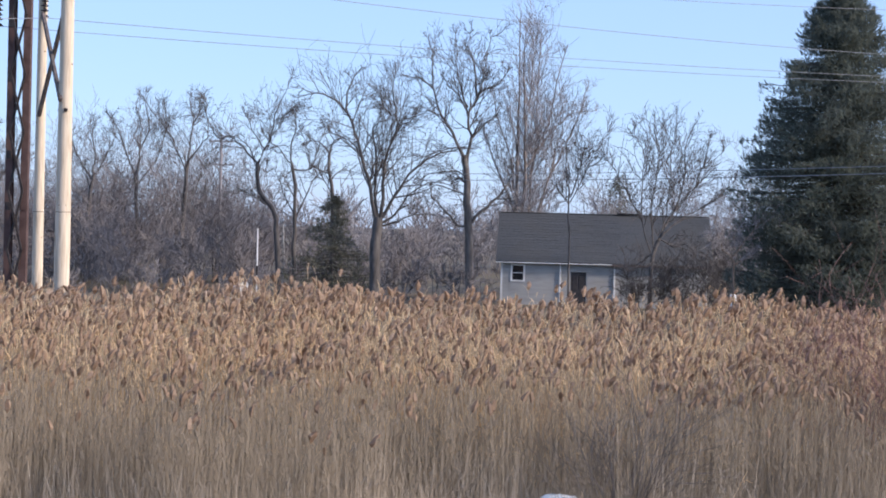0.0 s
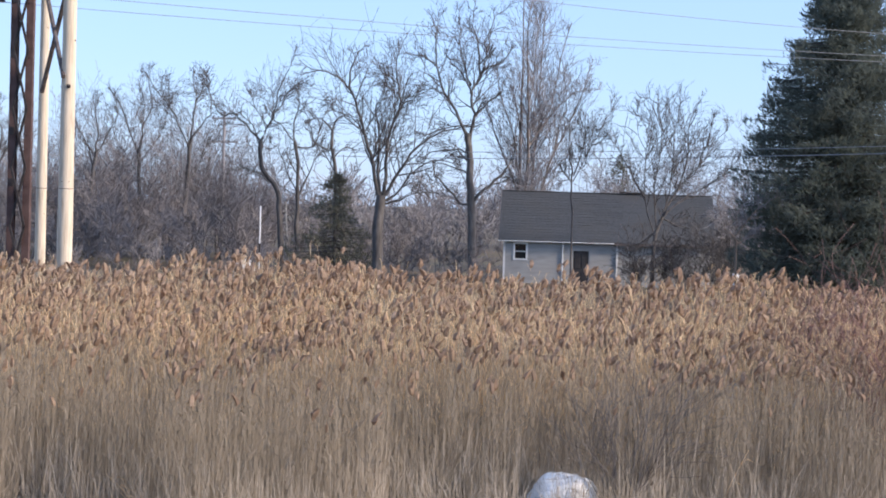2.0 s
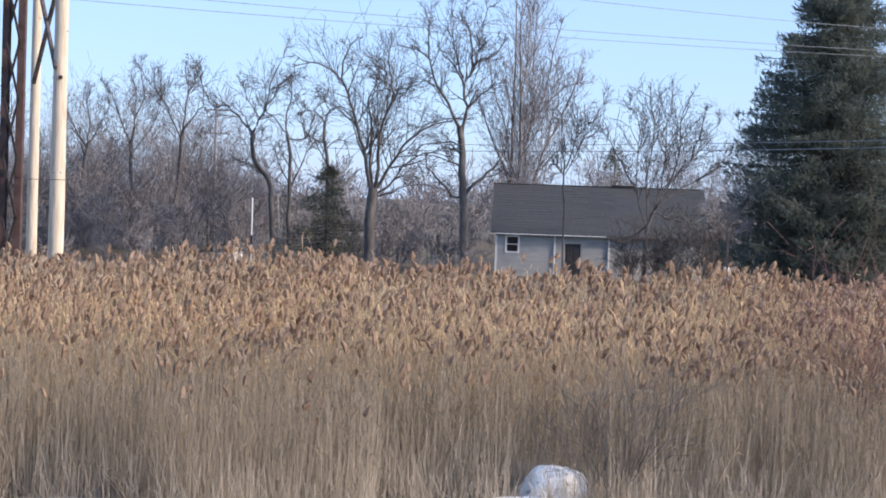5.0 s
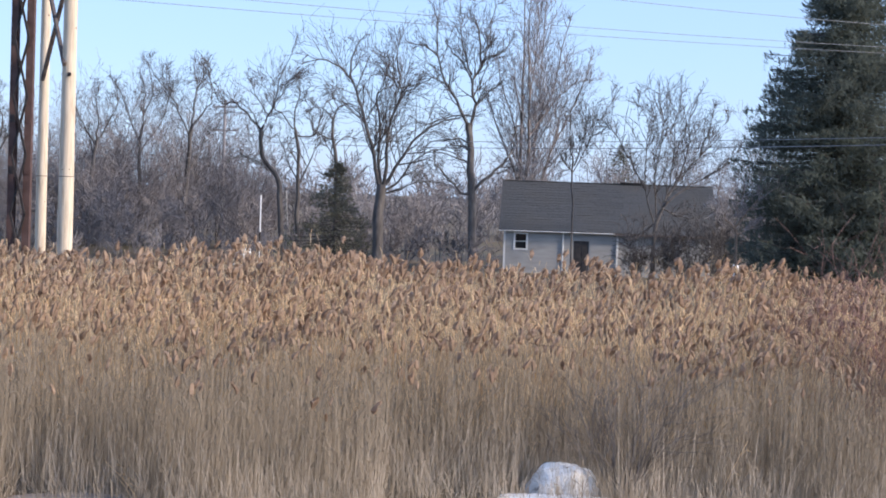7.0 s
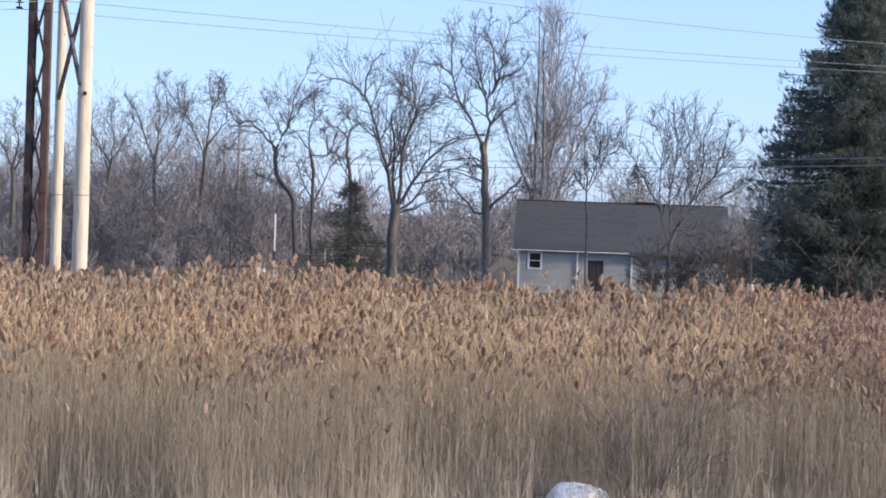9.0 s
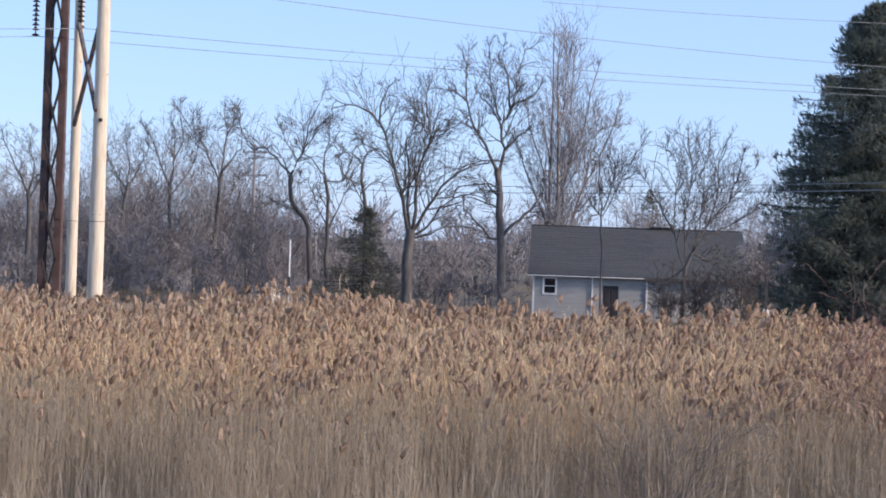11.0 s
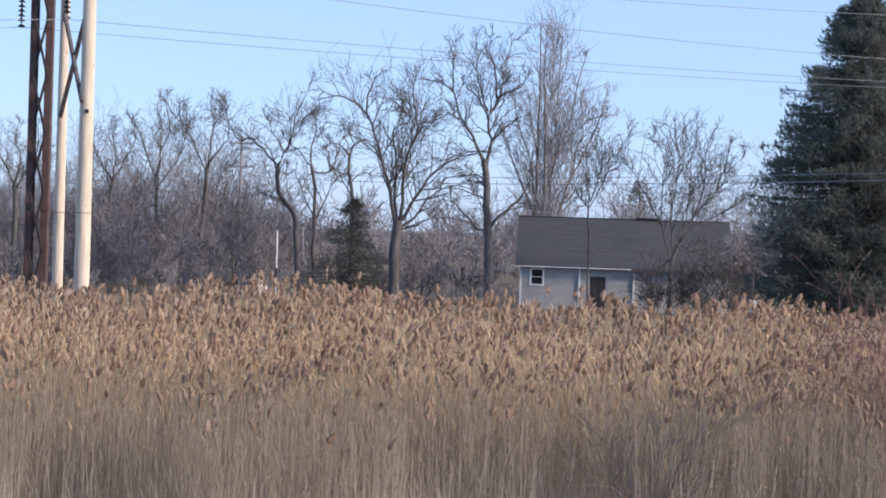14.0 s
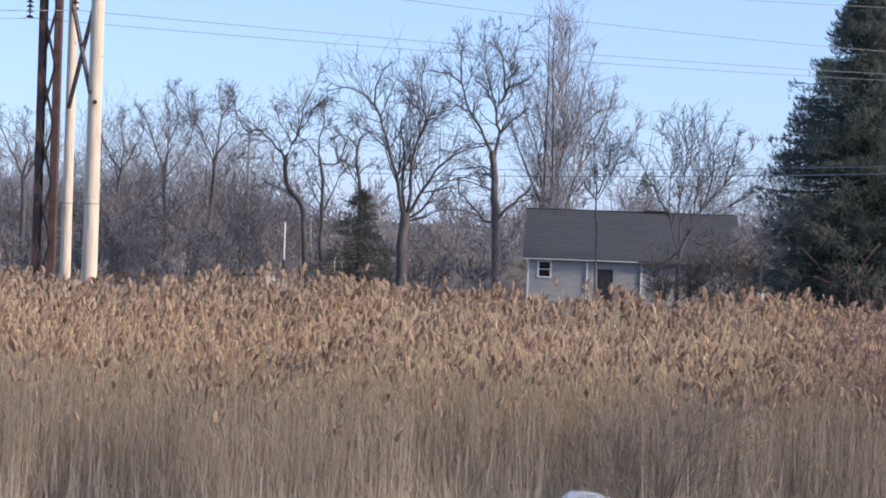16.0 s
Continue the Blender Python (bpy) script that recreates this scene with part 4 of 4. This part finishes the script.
# ---- house ----
def house():
    root = thing("house", (3.86, 109.0, 0.6), "single-storey grey-sided house with a dark shingle roof", "house")
    root.rotation_euler.z = radians(-4)
    W, Dp, EAVE, RIDGE = 13.5, 7.2, 3.15, 6.1
    # front wall in pieces round the window and the door
    bm = bmesh.new()
    t = 0.18
    wx0, wx1, wz0, wz1 = 0.73, 1.50, 1.60, 2.62
    dx0, dx1, dz1 = 4.60, 5.60, 2.25
    for x0, x1, z0, z1 in ((0, wx0, 0, EAVE), (wx0, wx1, 0, wz0), (wx0, wx1, wz1, EAVE), (wx1, dx0, 0, EAVE), (dx0, dx1, dz1, EAVE), (dx1, W, 0, EAVE)):
        box(bm, x0, x1, 0, t, z0, z1)
    part("wall", bm, M_SIDING, root, "pale grey clapboard front wall")
    for k in range(20):
        z = 0.02 + k * 0.15
        for x0, x1 in ((0.0, W),):
            cuts = [(0.0, W)]
            if wz0 - 0.1 < z + 0.08 and z < wz1 + 0.02:
                cuts = [(0.0, wx0 - 0.08), (wx1 + 0.08, W)]
            if z < dz1:
                cuts = [c2 for c in cuts for c2 in ([(c[0], dx0 - 0.08), (dx1 + 0.08, c[1])] if c[0] < dx0 < c[1] else [c])]
            for c0, c1 in cuts:
                bm = bmesh.new()
                vs = [bm.verts.new(p) for p in ((c0, -0.022, z), (c1, -0.022, z), (c1, -0.004, z + 0.148), (c0, -0.004, z + 0.148),
                                                (c0, -0.001, z), (c1, -0.001, z))]
                bm.faces.new(vs[0:4])
                bm.faces.new((vs[0], vs[4], vs[5], vs[1]))
                part("clapboard", bm, M_SIDING, root)
    for nm, x in (("wall", 0.0), ("wall", W - t)):
        bm = bmesh.new()
        vs0 = [(x, t, 0), (x, Dp, 0), (x, Dp, EAVE), (x, Dp / 2, RIDGE - 0.15), (x, t, EAVE + 0.12)]
        a = [bm.verts.new(p) for p in vs0]
        b = [bm.verts.new((p[0] + t, p[1], p[2])) for p in vs0]
        bm.faces.new(a)
        bm.faces.new(b[::-1])
        for i in range(5):
            j = (i + 1) % 5
            bm.faces.new((a[j], a[i], b[i], b[j]))
        bmesh.ops.recalc_face_normals(bm, faces=bm.faces)
        part(nm, bm, M_SIDING, root, "clapboard gable end")
    bm = bmesh.new()
    box(bm, t, W - t, Dp - t, Dp, 0, EAVE)
    part("wall", bm, M_SIDING, root)
    # roof: two slabs and courses of shingles on the front slope
    ov, th = 0.35, 0.14
    slope = math.atan2(RIDGE - EAVE, Dp / 2)
    run = math.hypot(RIDGE - EAVE, Dp / 2) + 0.45
    roof = None
    for s in (0, 1):
        bm = bmesh.new()
        box(bm, -ov, W + ov, -run, 0, -th, 0, 0.01)
        m = Matrix.Translation((0, Dp / 2, RIDGE)) @ pose(0, 0, 0, math.degrees(slope), 0, 0)
        if s:
            m = Matrix.Translation((W, Dp / 2, RIDGE)) @ pose(0, 0, 0, 0, 0, 180) @ pose(0, 0, 0, math.degrees(slope), 0, 0)
        bmesh.ops.transform(bm, matrix=m, verts=bm.verts)
        ob = part("roof", bm, M_SHINGLE, root, "dark grey asphalt shingle roof")
        if not s:
            roof, fm = ob, m
    rng = random.Random(6)
    rows = int(run / 0.28)
    for k in range(rows):
        x = -ov
        while x < W + ov - 0.3:
            w = min(rng.uniform(1.6, 3.2), W + ov - x)
            bm = bmesh.new()
            y0 = -run + k * 0.28
            sag = 0.012 * math.sin((x + w / 2) / W * 7)
            vs = [bm.verts.new(p) for p in ((x, y0 - 0.01, 0.013 + sag), (x + w - 0.012, y0 - 0.01, 0.013 + sag), (x + w - 0.012, y0 + 0.278, 0.006 + sag),
                                            (x, y0 + 0.278, 0.006 + sag), (x, y0 - 0.01, 0.002), (x + w - 0.012, y0 - 0.01, 0.002))]
            bm.faces.new(vs[:4])
            bm.faces.new((vs[4], vs[5], vs[1], vs[0]))
            bmesh.ops.transform(bm, matrix=fm, verts=bm.verts)
            part("shingle_course", bm, M_SHINGLE, roof)
            x += w
    part("ridge_cap", beam((-ov, Dp / 2, RIDGE + 0.02), (W + ov, Dp / 2, RIDGE + 0.02), 0.16, 0.06, 0.01), M_SHINGLE, root)
    part("ridge_vent", beam((7.6, Dp / 2, RIDGE + 0.10), (9.2, Dp / 2, RIDGE + 0.10), 0.30, 0.09, 0.02), M_DARKIRON, root)
    ey, ez = Dp / 2 - run * math.cos(slope), RIDGE - run * math.sin(slope)
    bm = beam((-ov, ey - 0.05, ez - 0.07), (7.25, ey - 0.05, ez - 0.07), 0.07, 0.06, 0.015)
    part("gutter", bm, M_TRIM, root, "white eaves gutter")
    part("fascia", beam((7.25, ey - 0.02, ez - 0.09), (W + ov, ey - 0.02, ez - 0.09), 0.05, 0.15), M_BRACE, root, "weathered grey fascia board")
    for x in (3.90, 7.45):
        part("downspout", beam((x, -0.07, 0.1), (x, -0.07, 2.95), 0.09, 0.07, 0.01), M_TRIM, root, "white downspout")
    for x in (0.05, W - 0.05):
        part("corner_board", beam((x, -0.03, 0), (x, -0.03, 3.0), 0.12, 0.03), M_TRIM, root, "white corner board")
    win = thing("window", (0, 0, 0), "", "")
    win.parent = root
    bm = bmesh.new()
    for x0, x1, z0, z1 in ((wx0 - 0.09, wx0 + 0.03, wz0 - 0.06, wz1 + 0.09), (wx1 - 0.03, wx1 + 0.09, wz0 - 0.06, wz1 + 0.09),
                           (wx0 + 0.03, wx1 - 0.03, wz1 - 0.03, wz1 + 0.09), (wx0 + 0.03, wx1 - 0.03, wz0 - 0.06, wz0 + 0.04)):
        box(bm, x0, x1, -0.05, 0.06, z0, z1)
    part("frame", bm, M_TRIM, win, "white window frame")
    part("sash", beam((wx0 + 0.03, 0.03, (wz0 + wz1) / 2), (wx1 - 0.03, 0.03, (wz0 + wz1) / 2), 0.07, 0.05), M_TRIM, win)
    for z0, z1 in ((wz0 + 0.04, (wz0 + wz1) / 2 - 0.03), ((wz0 + wz1) / 2 + 0.03, wz1 - 0.03)):
        bm = bmesh.new()
        box(bm, wx0 + 0.03, wx1 - 0.03, 0.06, 0.075, z0, z1)
        part("pane", bm, M_GLASS, win)
    bm = bmesh.new()
    box(bm, dx0, dx1, 0.05, 0.11, 0, dz1)
    for z0, z1 in ((0.2, 0.95), (1.1, 2.0)):
        for x0 in (dx0 + 0.12, dx0 + 0.55):
            box(bm, x0, x0 + 0.33, 0.03, 0.05, z0, z1, 0.01)
    part("door", bm, M_DOOR, root, "dark brown panelled door")
    bm = bmesh.new()
    box(bm, -0.1, W + 0.1, -0.02, Dp, -0.6, 0.0)
    part("foundation", bm, M_ROAD, root)
    return root


house()


# ---- posts and the roadside line ----
def line_pole(x, y, h, label):
    root = thing("utility_pole", (x, y, 0.5), label, "utility pole")
    part("pole", lathe(bmesh.new(), [(0.16, -0.1), (0.15, 4), (0.11, h)], 12), M_HAZETWIG, root, smooth=True)
    part("wrap", lathe(bmesh.new(), [(0.18, 0.8), (0.178, 4.6)], 12), M_BIRCH, root, "whitish lower sleeve", smooth=True)
    for z in (h - 0.6, h - 2.5):
        part("crossarm", beam((-1.0, -0.14, z), (1.0, -0.14, z), 0.10, 0.12), M_HAZETWIG, root)
        for ix in (-0.9, -0.45, 0.45, 0.9):
            part("pin_insulator", lathe(bmesh.new(), [(0.03, z + 0.05), (0.05, z + 0.1), (0.04, z + 0.18)], 8, (ix, -0.14)), M_PORCELAIN, root)
    return root


line_pole(-18.3, 135.0, 12.2, "old utility pole with crossarms among the trees")


def white_post(x, y, z0, z1, r, label):
    root = thing("white_post", (x, y, z0), label, "post")
    part("shaft", lathe(bmesh.new(), [(r, -0.1), (r, (z1 - z0) * 0.45), (r * 0.9, z1 - z0)], 10), M_TRIM, root, smooth=True)
    bm = lathe(bmesh.new(), [(r * 1.5, (z1 - z0) * 0.40), (r * 1.5, (z1 - z0) * 0.52)], 10)
    part("collar", bm, M_DARKIRON, root)
    return root


white_post(-11.22, 100.0, 0.5, 5.2, 0.036, "slim white marker post with a dark collar at the field edge")


def birch_trunk(x, y, h):
    root = thing("pale_snag", (x, y, 0.5), "broken pale trunk standing in the thicket", "tree")
    v, f = tubes([([Vector((0, 0, -0.2)), Vector((0.05, 0, h * 0.5)), Vector((-0.06, 0, h))], [0.11, 0.09, 0.05])], 9)
    mesh_object("trunk", v.tolist(), f.tolist(), M_BIRCH, smooth=True, parent=root)


birch_trunk(-11.3, 117.0, 5.0)


def lump(name, at, size, seed, mat, label, category):
    """A rounded, knobbly stone or drift, flat underneath."""
    bm = bmesh.new()
    bmesh.ops.create_icosphere(bm, subdivisions=4, radius=1)
    for v in bm.verts:
        q = v.co * 1.6 + Vector((seed, 0, 0))
        v.co *= 1 + 0.17 * noise.noise(q) + 0.06 * noise.noise(q * 3.1) + 0.03 * noise.noise(q * 8)
        v.co = Vector((v.co.x * size[0], v.co.y * size[1], max(v.co.z, -0.25) * size[2]))
    me = bpy.data.meshes.new(name)
    bm.to_mesh(me)
    bm.free()
    me.materials.append(mat)
    me.polygons.foreach_set("use_smooth", [True] * len(me.polygons))
    ob = new(name, me)
    ob.location = at
    return tagged(ob, label, category)


lump("boulder", (2.38, 30.95, 0.10), (0.68, 0.48, 0.56), 2, M_STONE, "snow-whitened boulder at the foot of the reeds", "rock")


lump("snow_mound", (-12.9, 106.0, 0.7), (0.85, 0.5, 1.1), 5, M_STONE, "small heap of old snow before the brush", "snow")
lump("snow_mound", (17.2, 97.0, 1.2), (0.5, 0.4, 0.9), 9, M_SNOW, "small heap of old snow beside the spruce", "snow")


# ---- bushes in the reed bed ----
def bush(at, height, seed, stems, mat, label, kids=(7, 5, 2), spread=0.5, wander=0.13):
    rng = random.Random(seed)
    root = thing("bush", at, label, "bush")
    out = [[], [], [], []]
    opt = dict(up=0.10, kids=kids, wander=wander, thin=0.0035)
    for s in range(stems):
        a = rng.uniform(0, math.tau)
        d = Vector((math.cos(a) * spread, math.sin(a) * spread * 0.5, 1)).normalized()
        grow(out, Vector((rng.gauss(0, 0.15), rng.gauss(0, 0.1), -0.05)), d, height * rng.uniform(0.7, 1.1), 0.013, 0, rng, opt)
    v, f = tubes(out[0], 5)
    mesh_object("stem_fan", v.tolist(), f.tolist(), mat, parent=root)
    v, f = tubes(out[1] + out[2] + out[3], 3)
    mesh_object("twig_haze", v.tolist(), f.tolist(), mat, parent=root)


bush((3.5, 30.7, 0.0), 2.4, 61, 20, M_BUSH, "dark bare bush fanning out before the reeds", (4, 3), 0.75, 0.06)
bush((9.6, 35.5, 0.0), 3.0, 62, 14, M_REDTWIG, "reddish bare bush among the reeds")

def broken_reed(foot, tip):
    """A snapped stalk leaning over at the edge, with two torn leaf blades."""
    root = thing("broken_reed", foot, "pale snapped reed stalk leaning over at the water's edge", "reed", "snapped stalks")
    t = Vector(tip) - Vector(foot)
    v, f = tubes([([Vector((0, 0, -0.05)), t * 0.5 + Vector((0, 0, 0.04)), t], [0.009, 0.008, 0.005])], 6)
    mesh_object("stalk", v.tolist(), f.tolist(), M_LEAF, smooth=True, parent=root)
    for s in (0.45, 0.8):
        p = t * s
        blade = [p, p + Vector((0.10, -0.02, 0.10)), p + Vector((0.24, -0.03, 0.02)), p + Vector((0.10, 0.0, 0.075))]
        mesh_object("leaf_blade", [tuple(q) for q in blade], [(0, 1, 2, 3)], M_LEAF, parent=root)


broken_reed((-5.21, 28.90, 0.07), (-5.94, 29.45, 0.61))
broken_reed((-5.27, 28.85, 0.02), (-5.84, 29.50, 0.43))
broken_reed((5.12, 30.30, 0.02), (5.75, 30.60, 1.22))

# ---- bank behind the camera ----
def road():
    bm = bmesh.new()
    box(bm, -300, 300, -14, -6, 3.9, 4.12)
    me = bpy.data.meshes.new("road")
    bm.to_mesh(me)
    bm.free()
    me.materials.append(M_ROAD)
    tagged(new("road", me), "grey asphalt road along the top of the bank", "road", kind="structure")


road()
